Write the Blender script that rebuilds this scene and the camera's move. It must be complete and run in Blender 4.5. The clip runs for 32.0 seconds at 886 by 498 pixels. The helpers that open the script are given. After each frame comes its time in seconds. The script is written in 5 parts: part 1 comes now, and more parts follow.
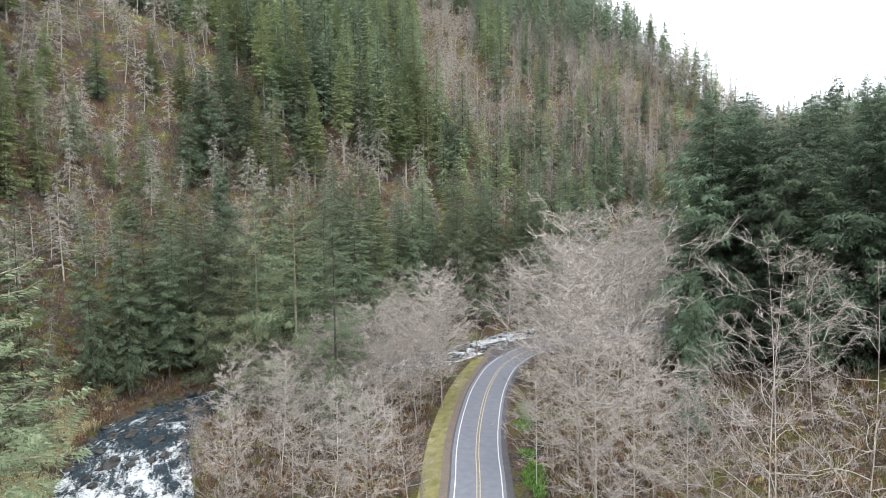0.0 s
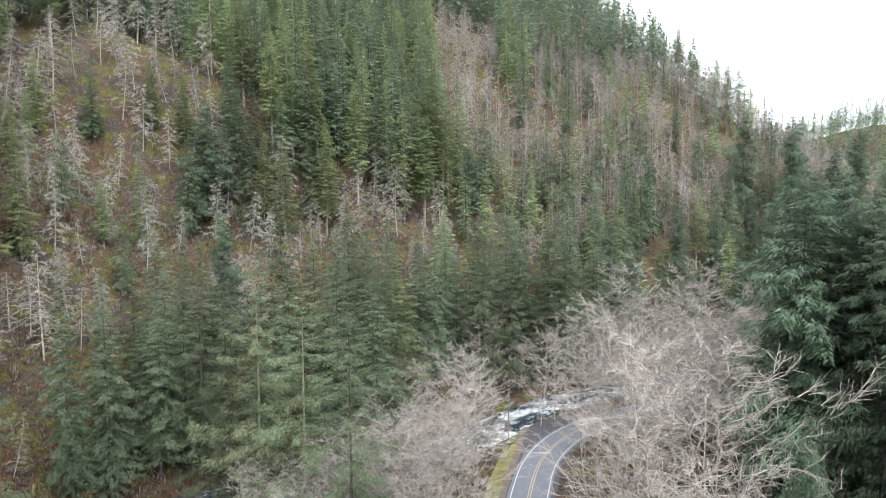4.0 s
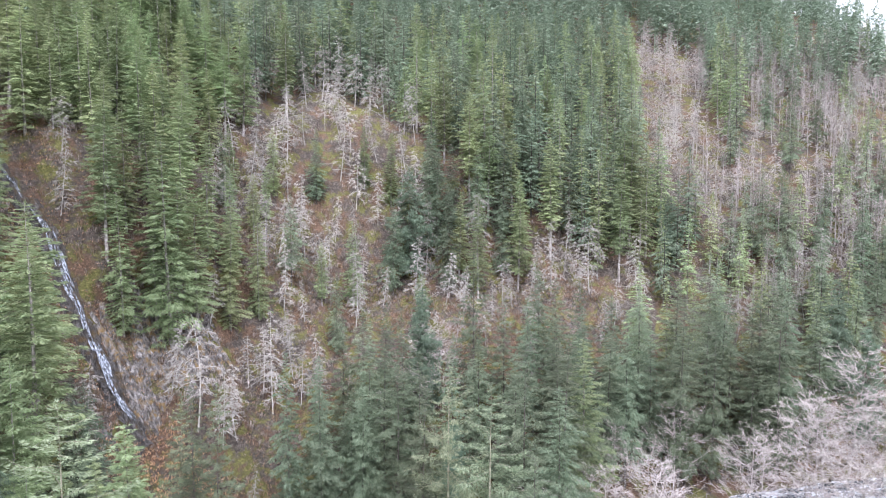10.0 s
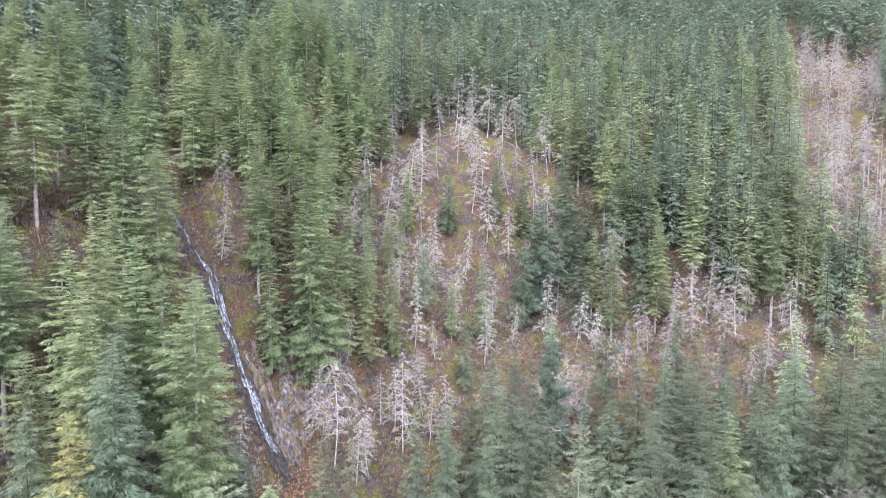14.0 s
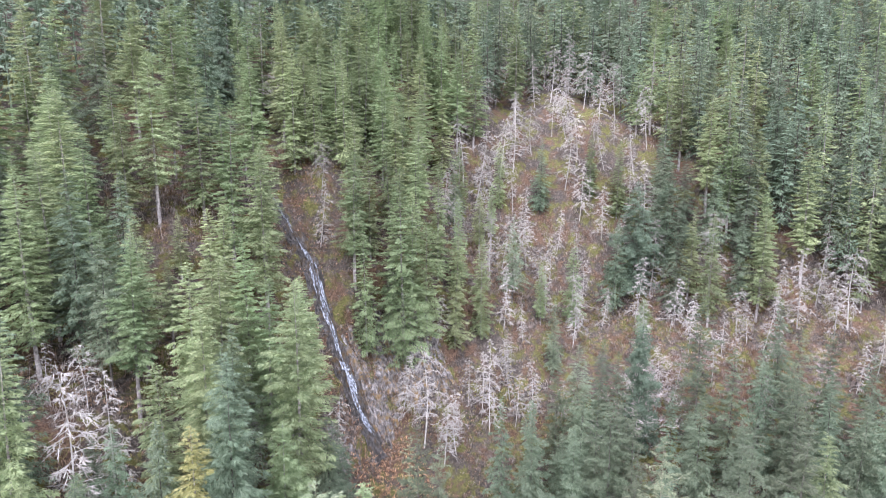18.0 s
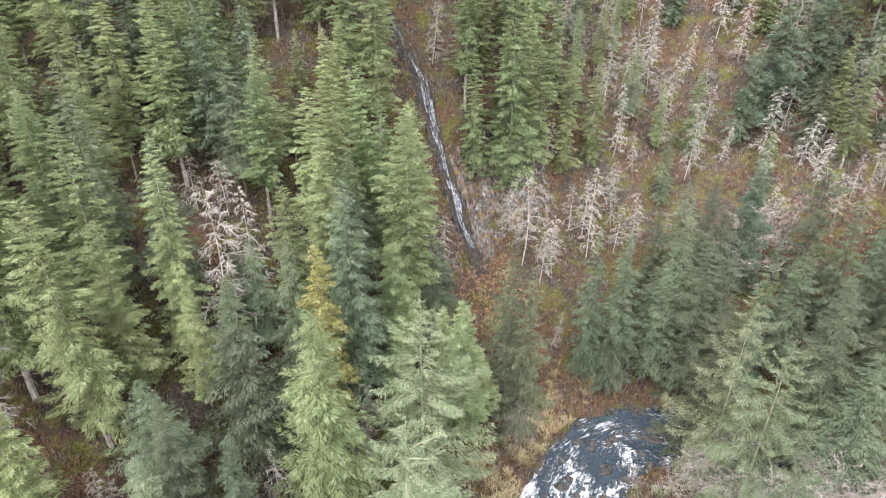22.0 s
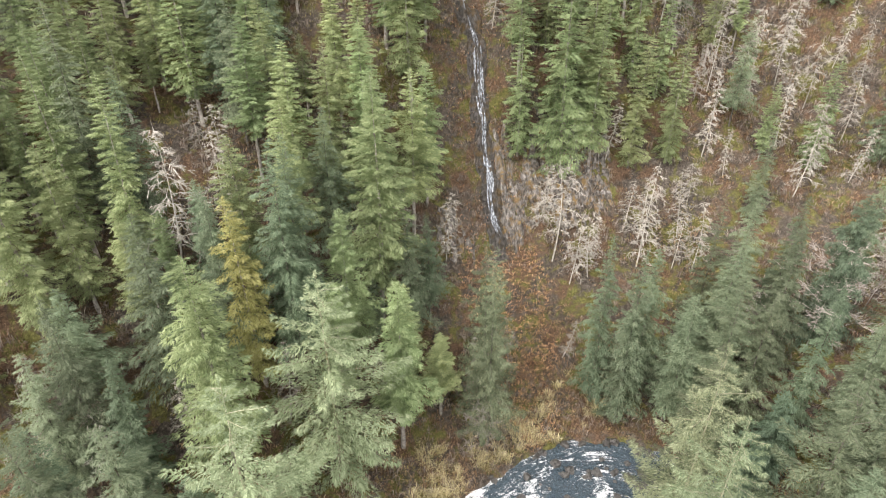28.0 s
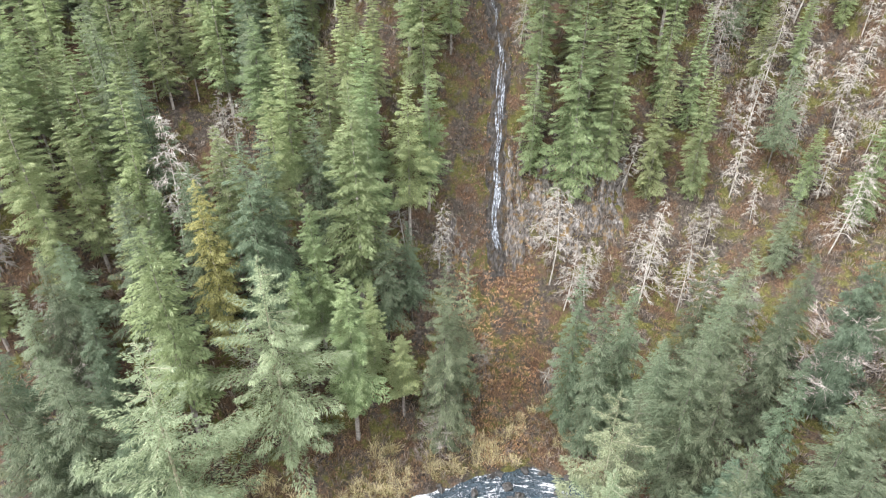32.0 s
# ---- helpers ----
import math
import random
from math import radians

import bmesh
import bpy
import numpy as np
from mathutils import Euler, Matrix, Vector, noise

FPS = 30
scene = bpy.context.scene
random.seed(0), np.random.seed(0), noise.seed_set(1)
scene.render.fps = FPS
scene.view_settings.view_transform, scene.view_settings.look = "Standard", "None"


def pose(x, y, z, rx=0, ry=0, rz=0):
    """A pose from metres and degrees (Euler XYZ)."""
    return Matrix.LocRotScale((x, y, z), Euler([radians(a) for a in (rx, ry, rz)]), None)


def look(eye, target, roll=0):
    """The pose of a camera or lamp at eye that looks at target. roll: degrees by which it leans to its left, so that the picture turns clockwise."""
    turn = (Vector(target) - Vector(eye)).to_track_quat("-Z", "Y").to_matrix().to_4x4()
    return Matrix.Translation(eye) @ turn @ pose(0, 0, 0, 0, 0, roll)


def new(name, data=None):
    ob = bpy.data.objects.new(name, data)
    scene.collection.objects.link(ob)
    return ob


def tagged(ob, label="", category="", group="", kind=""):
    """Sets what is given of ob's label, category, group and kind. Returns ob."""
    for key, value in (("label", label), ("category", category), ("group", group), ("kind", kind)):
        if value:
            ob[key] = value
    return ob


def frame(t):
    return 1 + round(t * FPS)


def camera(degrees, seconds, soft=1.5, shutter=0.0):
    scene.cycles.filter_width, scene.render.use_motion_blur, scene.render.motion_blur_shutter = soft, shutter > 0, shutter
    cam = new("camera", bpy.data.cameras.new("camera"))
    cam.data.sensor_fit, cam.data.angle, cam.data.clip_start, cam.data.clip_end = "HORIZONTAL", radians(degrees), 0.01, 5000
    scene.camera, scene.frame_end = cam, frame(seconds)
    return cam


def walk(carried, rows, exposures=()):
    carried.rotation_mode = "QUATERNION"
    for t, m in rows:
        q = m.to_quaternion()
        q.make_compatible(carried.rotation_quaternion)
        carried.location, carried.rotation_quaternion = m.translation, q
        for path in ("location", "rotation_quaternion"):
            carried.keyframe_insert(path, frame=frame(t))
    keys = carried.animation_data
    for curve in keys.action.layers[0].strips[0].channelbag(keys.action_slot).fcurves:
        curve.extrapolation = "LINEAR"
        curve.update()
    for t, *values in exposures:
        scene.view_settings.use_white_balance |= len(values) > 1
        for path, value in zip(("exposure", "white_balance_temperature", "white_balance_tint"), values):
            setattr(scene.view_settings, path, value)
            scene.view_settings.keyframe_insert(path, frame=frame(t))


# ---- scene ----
# the camera: forward along the road, up and round to the left, then sideways past the waterfall
cam = camera(72.2, 32.0, soft=1.0)
PATH = [
    (0, (0.885, 0.314, 41.16), (0.732, 2.3, 40.982), -0.6),
    (1, (-0.53, 7.471, 44.475), (-0.684, 9.457, 44.298), -0.4),
    (2, (-1.876, 14.195, 47.9), (-2.032, 16.182, 47.728), -0.4),
    (3, (-3.705, 18.955, 51.757), (-3.866, 20.941, 51.588), -0.5),
    (3.5, (-4.403, 19.477, 53.528), (-4.576, 21.462, 53.36), -0.5),
    (5.5, (-4.576, 18.984, 60.562), (-4.847, 20.959, 60.394), -0.4),
    (6, (-4.514, 18.977, 62.165), (-4.842, 20.943, 61.998), -0.4),
    (7, (-4.577, 19.141, 64.453), (-5.07, 21.073, 64.294), -0.2),
    (8, (-4.919, 19.614, 67.911), (-5.525, 21.513, 67.751), -0.0),
    (9, (-5.119, 19.845, 71.064), (-5.809, 21.716, 70.905), 0.0),
    (10, (-4.662, 20.076, 74.155), (-5.452, 21.907, 73.994), 0.0),
    (11, (-5.342, 20.464, 76.624), (-6.223, 22.252, 76.468), 0.2),
    (12, (-6.081, 20.471, 78.982), (-7.047, 22.216, 78.831), 0.2),
    (13, (-5.672, 20.977, 82.077), (-6.735, 22.665, 81.923), 0.1),
    (14, (-5.893, 21.26, 84.942), (-7.05, 22.884, 84.788), 0.2),
    (14.5, (-5.995, 21.169, 86.407), (-7.19, 22.765, 86.252), 0.2),
    (16.5, (-5.39, 21.351, 92.719), (-6.731, 22.826, 92.561), 0.1),
    (17, (-5.274, 21.427, 94.218), (-6.637, 22.88, 94.049), 0.2),
    (18, (-4.872, 21.64, 96.717), (-6.25, 23.049, 96.379), -0.0),
    (19, (-4.577, 21.742, 100.072), (-5.955, 23.099, 99.564), 0.1),
    (20, (-4.707, 21.539, 102.588), (-6.069, 22.841, 101.918), 0.3),
    (21, (-4.708, 21.22, 103.431), (-6.084, 22.413, 102.604), 0.4),
    (21.5, (-4.738, 21.285, 103.435), (-6.147, 22.384, 102.536), 0.4),
    (22, (-4.453, 21.665, 103.227), (-5.891, 22.675, 102.27), 0.3),
    (22.5, (-3.682, 22.742, 102.969), (-5.172, 23.629, 101.973), 0.2),
    (23, (-3.027, 24.45, 102.939), (-4.582, 25.144, 101.89), 0.1),
    (23.5, (-2.434, 26.688, 102.951), (-4.041, 27.204, 101.878), 0.1),
    (24, (-1.577, 29.399, 102.874), (-3.205, 29.849, 101.802), 0.2),
    (24.5, (-0.979, 32.354, 102.795), (-2.614, 32.776, 101.723), 0.3),
    (26.5, (3.836, 49.834, 102.727), (2.186, 50.22, 101.665), -0.1),
    (27, (4.92, 54.661, 102.442), (3.268, 55.049, 101.384), -0.2),
    (28, (7.124, 64.959, 101.885), (5.466, 65.342, 100.834), -0.3),
    (29, (9.276, 74.8, 101.377), (7.615, 75.182, 100.331), -0.4),
    (30, (11.233, 83.578, 101.384), (9.572, 83.971, 100.343), -0.2),
    (30.5, (11.971, 87.481, 101.974), (10.306, 87.872, 100.937), -0.1),
    (31, (12.583, 90.712, 102.852), (10.906, 91.049, 101.817), -0.0),
    (31.5, (12.91, 93.32, 103.357), (11.2, 93.454, 102.329), 0.0),
    (32, (12.9, 95.353, 103.462), (11.184, 95.313, 102.435), 0.1),
]
walk(cam, [(t, look(eye, target, roll)) for t, eye, target, roll in PATH],
     exposures=[(0, 1.5, 6220, 10), (4, 1.64, 6170, 10), (6, 1.58, 6050, 12), (8, 1.67, 5930, 15), (9, 1.95, 5830, 18), (10, 2.2, 5750, 22), (12, 2.32, 5710, 26), (17, 2.34, 5700, 26), (21, 2.17, 6080, 19), (24, 2.14, 6900, 16), (29, 2.24, 6900, 14), (32, 2.4, 6400, 14)])

# ---------------- sky and light: an even, bright overcast ----------------
world = bpy.data.worlds.new("overcast_sky")
scene.world = world
world.use_nodes = True
wn, wl = world.node_tree.nodes, world.node_tree.links
wn.clear()
sky = wn.new("ShaderNodeTexSky")
sky.sky_type = "NISHITA"
sky.sun_disc = False
sky.sun_elevation, sky.sun_rotation = radians(42), radians(150)
sky.air_density, sky.dust_density, sky.ozone_density = 1.0, 6.0, 1.0
grey = wn.new("ShaderNodeHueSaturation")
grey.inputs["Saturation"].default_value = 0.12
cloud = wn.new("ShaderNodeMix")
cloud.data_type = "RGBA"
cloud.inputs["Factor"].default_value = 0.75
cloud.inputs["B"].default_value = (8.8, 9.0, 9.2, 1)
back = wn.new("ShaderNodeBackground")
back.inputs["Strength"].default_value = 0.09
wout = wn.new("ShaderNodeOutputWorld")
wl.new(sky.outputs["Color"], grey.inputs["Color"])
wl.new(grey.outputs["Color"], cloud.inputs["A"])
wl.new(cloud.outputs["Result"], back.inputs["Color"])
wl.new(back.outputs["Background"], wout.inputs["Surface"])
sun_data = bpy.data.lights.new("sun", "SUN")
sun_data.energy, sun_data.angle, sun_data.color = 1.2, radians(60), (1.0, 0.97, 0.93)
sun = new("sun", sun_data)
sun.matrix_world = look((60, -80, 200), (0, 60, 0))

# ---------------- materials ----------------
def material(name, rough=0.8, metallic=0.0, spec=0.3):
    m = bpy.data.materials.new(name)
    m.use_nodes = True
    n, l = m.node_tree.nodes, m.node_tree.links
    b = n["Principled BSDF"]
    b.inputs["Roughness"].default_value = rough
    b.inputs["Metallic"].default_value = metallic
    b.inputs["Specular IOR Level"].default_value = spec
    return m, n, l, b


def noise_node(n, l, scale, detail=4, source=None, rough=0.55, distortion=0.0):
    t = n.new("ShaderNodeTexNoise")
    t.inputs["Scale"].default_value, t.inputs["Detail"].default_value = scale, detail
    t.inputs["Roughness"].default_value, t.inputs["Distortion"].default_value = rough, distortion
    if source is not None:
        l.new(source, t.inputs["Vector"])
    return t.outputs["Fac"]


def ramp(n, l, fac, stops):
    r = n.new("ShaderNodeValToRGB")
    e = r.color_ramp.elements
    while len(e) < len(stops):
        e.new(0.5)
    for k, (p, c) in zip(e, stops):
        k.position, k.color = p, (*c, 1)
    l.new(fac, r.inputs["Fac"])
    return r.outputs["Color"]


def mixed(n, l, fac, a, b, kind="MIX"):
    m = n.new("ShaderNodeMix")
    m.data_type, m.blend_type = "RGBA", kind
    for v, key in ((fac, "Factor"), (a, "A"), (b, "B")):
        if isinstance(v, (int, float)):
            m.inputs[key].default_value = v
        elif isinstance(v, tuple):
            m.inputs[key].default_value = (*v, 1)
        else:
            l.new(v, m.inputs[key])
    return m.outputs["Result"]


def bumped(n, l, b, height, strength, distance):
    k = n.new("ShaderNodeBump")
    k.inputs["Strength"].default_value, k.inputs["Distance"].default_value = strength, distance
    l.new(height, k.inputs["Height"])
    l.new(k.outputs["Normal"], b.inputs["Normal"])


def world_place(n):
    return n.new("ShaderNodeNewGeometry").outputs["Position"]


def step(n, l, fac, low, high):
    r = n.new("ShaderNodeMapRange")
    r.inputs["From Min"].default_value, r.inputs["From Max"].default_value = low, high
    l.new(fac, r.inputs["Value"])
    return r.outputs["Result"]


def foliage(name, dark, mid, pale, hue=0.035, through_leaf=0.45):
    """Needles: varied from tree to tree, and from spray to spray."""
    m, n, l, b = material(name, 0.65, 0, 0.25)
    info = n.new("ShaderNodeObjectInfo")
    geo = n.new("ShaderNodeNewGeometry")
    c = ramp(n, l, geo.outputs["Random Per Island"], [(0, dark), (0.55, mid), (1, pale)])
    big = noise_node(n, l, 0.35, 2, geo.outputs["Position"])
    c = mixed(n, l, step(n, l, big, 0.35, 0.75), c, mixed(n, l, 0.5, c, pale))
    stand = noise_node(n, l, 0.11, 3, geo.outputs["Position"])
    c = mixed(n, l, step(n, l, stand, 0.4, 0.6), c, mixed(n, l, 0.35, c, dark))
    h = n.new("ShaderNodeHueSaturation")
    spread = n.new("ShaderNodeMapRange")
    spread.inputs["To Min"].default_value, spread.inputs["To Max"].default_value = 0.5 - hue * 0.5, 0.5 + hue * 0.7
    l.new(info.outputs["Random"], spread.inputs["Value"])
    l.new(spread.outputs["Result"], h.inputs["Hue"])
    val = n.new("ShaderNodeMapRange")
    val.inputs["To Min"].default_value, val.inputs["To Max"].default_value = 0.8, 1.35
    mult = n.new("ShaderNodeMath")
    mult.operation = "FRACT"
    ten = n.new("ShaderNodeMath")
    ten.operation, ten.inputs[1].default_value = "MULTIPLY", 17.3
    l.new(info.outputs["Random"], ten.inputs[0])
    l.new(ten.outputs[0], mult.inputs[0])
    l.new(mult.outputs[0], val.inputs["Value"])
    l.new(val.outputs["Result"], h.inputs["Value"])
    l.new(c, h.inputs["Color"])
    l.new(h.outputs["Color"], b.inputs["Base Color"])
    thin = n.new("ShaderNodeBsdfTranslucent")
    l.new(h.outputs["Color"], thin.inputs["Color"])
    both = n.new("ShaderNodeMixShader")
    both.inputs["Fac"].default_value = through_leaf
    l.new(b.outputs["BSDF"], both.inputs[1])
    l.new(thin.outputs["BSDF"], both.inputs[2])
    l.new(both.outputs["Shader"], n["Material Output"].inputs["Surface"])
    return m


def bark(name, dark, pale, moss, amount):
    m, n, l, b = material(name, 0.9, 0, 0.15)
    p = world_place(n)
    info = n.new("ShaderNodeObjectInfo")
    c = ramp(n, l, noise_node(n, l, 1.6, 5, p), [(0.3, dark), (0.7, pale)])
    c = mixed(n, l, step(n, l, noise_node(n, l, 0.5, 3, p), 0.72 - amount, 0.9 - amount), c, moss)
    h = n.new("ShaderNodeHueSaturation")
    v = n.new("ShaderNodeMapRange")
    v.inputs["To Min"].default_value, v.inputs["To Max"].default_value = 0.75, 1.25
    l.new(info.outputs["Random"], v.inputs["Value"])
    l.new(v.outputs["Result"], h.inputs["Value"])
    l.new(c, h.inputs["Color"])
    l.new(h.outputs["Color"], b.inputs["Base Color"])
    bumped(n, l, b, noise_node(n, l, 9, 4, p), 0.5, 0.05)
    return m


NEEDLES = {
    "fir": foliage("fir_needles", (0.135, 0.18, 0.088), (0.24, 0.295, 0.14), (0.39, 0.435, 0.24)),
    "spruce": foliage("spruce_needles", (0.115, 0.15, 0.085), (0.215, 0.26, 0.15), (0.36, 0.4, 0.26)),
    "hung": foliage("lichen_hung_needles", (0.072, 0.094, 0.055), (0.13, 0.158, 0.096), (0.22, 0.25, 0.16)),
    "blue": foliage("grey_green_needles", (0.085, 0.118, 0.072), (0.15, 0.194, 0.12), (0.24, 0.285, 0.19)),
    "dark": foliage("dark_needles", (0.062, 0.092, 0.06), (0.12, 0.165, 0.11), (0.2, 0.255, 0.175)),
    # haze over the upper slope mixed into the needles, lighter than the grey-green ones
    "slope": foliage("hazed_slope_needles", (0.105, 0.143, 0.095), (0.18, 0.23, 0.152), (0.285, 0.34, 0.23)),
    # distance haze is put into this colour: bluer and flatter than the fir's
    "far": foliage("hazed_far_needles", (0.13, 0.175, 0.115), (0.21, 0.265, 0.18), (0.29, 0.35, 0.25), 0.03, 0.4),
    "yellow": foliage("yellow_needles", (0.15, 0.155, 0.05), (0.29, 0.285, 0.105), (0.4, 0.39, 0.18), 0.01),
}
BARK_FIR = bark("conifer_bark", (0.14, 0.12, 0.105), (0.42, 0.39, 0.36), (0.16, 0.15, 0.05), 0.02)
BARK_SITKA = bark("lichen_bark", (0.17, 0.16, 0.105), (0.36, 0.345, 0.26), (0.25, 0.22, 0.08), 0.1)
# shade inside the crown put into the bark colour, so stems don't show pale
BARK_SHADED = bark("shaded_conifer_bark", (0.05, 0.045, 0.038), (0.16, 0.145, 0.125), (0.12, 0.11, 0.04), 0.06)
BARK_SNAG = bark("bleached_bark", (0.235, 0.22, 0.192), (0.47, 0.448, 0.405), (0.28, 0.215, 0.08), 0.12)
BARK_ALDER = bark("alder_bark", (0.25, 0.222, 0.2), (0.48, 0.445, 0.415), (0.22, 0.17, 0.04), 0.14)
TWIGS_ALDER = bark("alder_twigs", (0.25, 0.222, 0.2), (0.44, 0.4, 0.367), (0.23, 0.19, 0.09), 0.03)
TWIGS_SNAG = bark("lichen_twigs", (0.225, 0.21, 0.182), (0.45, 0.427, 0.383), (0.3, 0.235, 0.1), 0.06)
BRACKEN = foliage("bracken_leaves", (0.12, 0.075, 0.045), (0.27, 0.175, 0.105), (0.43, 0.32, 0.21), 0.02)
RUST = foliage("red_bracken_leaves", (0.3, 0.16, 0.09), (0.54, 0.33, 0.19), (0.68, 0.5, 0.3), 0.02)
MOSSY_LEAVES = foliage("mossy_leaves", (0.11, 0.105, 0.035), (0.28, 0.245, 0.085), (0.46, 0.4, 0.17), 0.02)
PALE_BRUSH = foliage("dry_brush", (0.11, 0.088, 0.072), (0.24, 0.2, 0.168), (0.4, 0.35, 0.305), 0.01)
DRY_GRASS = foliage("verge_grass_blades", (0.12, 0.13, 0.03), (0.3, 0.28, 0.09), (0.46, 0.4, 0.18), 0.02)
YELLOW_BRUSH = foliage("yellow_mossy_twigs", (0.3, 0.25, 0.13), (0.56, 0.48, 0.28), (0.7, 0.63, 0.46), 0.02)
FRESH = foliage("fresh_leaves", (0.06, 0.14, 0.02), (0.14, 0.3, 0.05), (0.25, 0.42, 0.1), 0.01)


def ground_material():
    m, n, l, b = material("forest_floor", 0.95, 0, 0.1)
    p = world_place(n)
    litter = ramp(n, l, noise_node(n, l, 1.6, 8, p, 0.8), [(0.36, (0.026, 0.022, 0.018)), (0.51, (0.078, 0.066, 0.055)), (0.64, (0.19, 0.166, 0.142))])
    bracken = ramp(n, l, noise_node(n, l, 2.3, 8, p, 0.8), [(0.36, (0.038, 0.025, 0.018)), (0.51, (0.115, 0.074, 0.049)), (0.64, (0.235, 0.16, 0.108))])
    moss = ramp(n, l, noise_node(n, l, 1.9, 8, p, 0.8), [(0.35, (0.04, 0.04, 0.014)), (0.5, (0.11, 0.108, 0.036)), (0.64, (0.21, 0.2, 0.078))])
    c = mixed(n, l, step(n, l, noise_node(n, l, 0.13, 6, p, 0.7), 0.47, 0.57), litter, bracken)
    c = mixed(n, l, step(n, l, noise_node(n, l, 0.19, 7, p, 0.7, 0.5), 0.5, 0.58), c, moss)
    l.new(c, b.inputs["Base Color"])
    bumped(n, l, b, noise_node(n, l, 3.0, 8, p, 0.75), 1.0, 0.5)
    return m


def plain(name, a, c, scale, rough=0.9, spec=0.2, bump=0.3, distance=0.02):
    m, n, l, b = material(name, rough, 0, spec)
    p = world_place(n)
    col = ramp(n, l, noise_node(n, l, scale, 6, p, 0.65), [(0.3, a), (0.72, c)])
    l.new(mixed(n, l, step(n, l, noise_node(n, l, scale * 0.13, 3, p), 0.3, 0.7), col, mixed(n, l, 0.35, col, a)), b.inputs["Base Color"])
    bumped(n, l, b, noise_node(n, l, scale * 4, 5, p), bump, distance)
    return m


def streaked(name, shade=1.0, rough=0.85):
    """A rock face with stains that run down it."""
    m, n, l, b = material(name, rough, 0, 0.25)
    p = world_place(n)
    mapping = n.new("ShaderNodeMapping")
    mapping.inputs["Scale"].default_value = (0.8, 1.0, 0.4)
    l.new(p, mapping.inputs["Vector"])
    run = noise_node(n, l, 1.5, 8, mapping.outputs["Vector"], 0.75, 0.6)
    c = ramp(n, l, run, [(0.36, (0.03, 0.026, 0.022)), (0.47, (0.11, 0.1, 0.09)), (0.57, (0.23, 0.215, 0.2)), (0.68, (0.44, 0.42, 0.4))])
    c = mixed(n, l, step(n, l, noise_node(n, l, 0.5, 6, p, 0.7), 0.5, 0.62), c, (0.2, 0.135, 0.06))
    c = mixed(n, l, 1.0, c, (shade, shade, shade), "MULTIPLY")
    l.new(c, b.inputs["Base Color"])
    bumped(n, l, b, run, 1.0, 0.6)
    return m


FACE = streaked("streaked_rock_face")
WET_FACE = streaked("wet_rock_face", 0.42, 0.4)
GROUND = ground_material()
ASPHALT = plain("asphalt", (0.145, 0.153, 0.18), (0.2, 0.21, 0.24), 0.8)
SHOULDER = plain("worn_asphalt", (0.075, 0.072, 0.08), (0.11, 0.105, 0.11), 1.0)
GRAVEL = plain("gravel", (0.1, 0.08, 0.065), (0.24, 0.2, 0.17), 4.0)
WHITE_LINE = plain("white_road_paint", (0.5, 0.5, 0.5), (0.72, 0.72, 0.72), 2.0, 0.6)
YELLOW_LINE = plain("yellow_road_paint", (0.42, 0.33, 0.15), (0.6, 0.5, 0.27), 2.0, 0.6)
VERGE = plain("verge_grass", (0.13, 0.13, 0.05), (0.32, 0.28, 0.14), 0.6, 0.95, 0.1, 0.8, 0.1)
ROCK = plain("wet_rock", (0.022, 0.022, 0.022), (0.085, 0.08, 0.072), 1.5, 0.45, 0.5, 0.8, 0.15)
MOSS_ROCK = plain("mossy_rock", (0.06, 0.06, 0.02), (0.2, 0.18, 0.05), 1.5, 0.9, 0.2, 0.8, 0.1)
POLE_WOOD = plain("pole_wood", (0.14, 0.12, 0.105), (0.28, 0.25, 0.23), 3.0)
WIRE = plain("wire", (0.12, 0.12, 0.12), (0.22, 0.22, 0.22), 3.0)


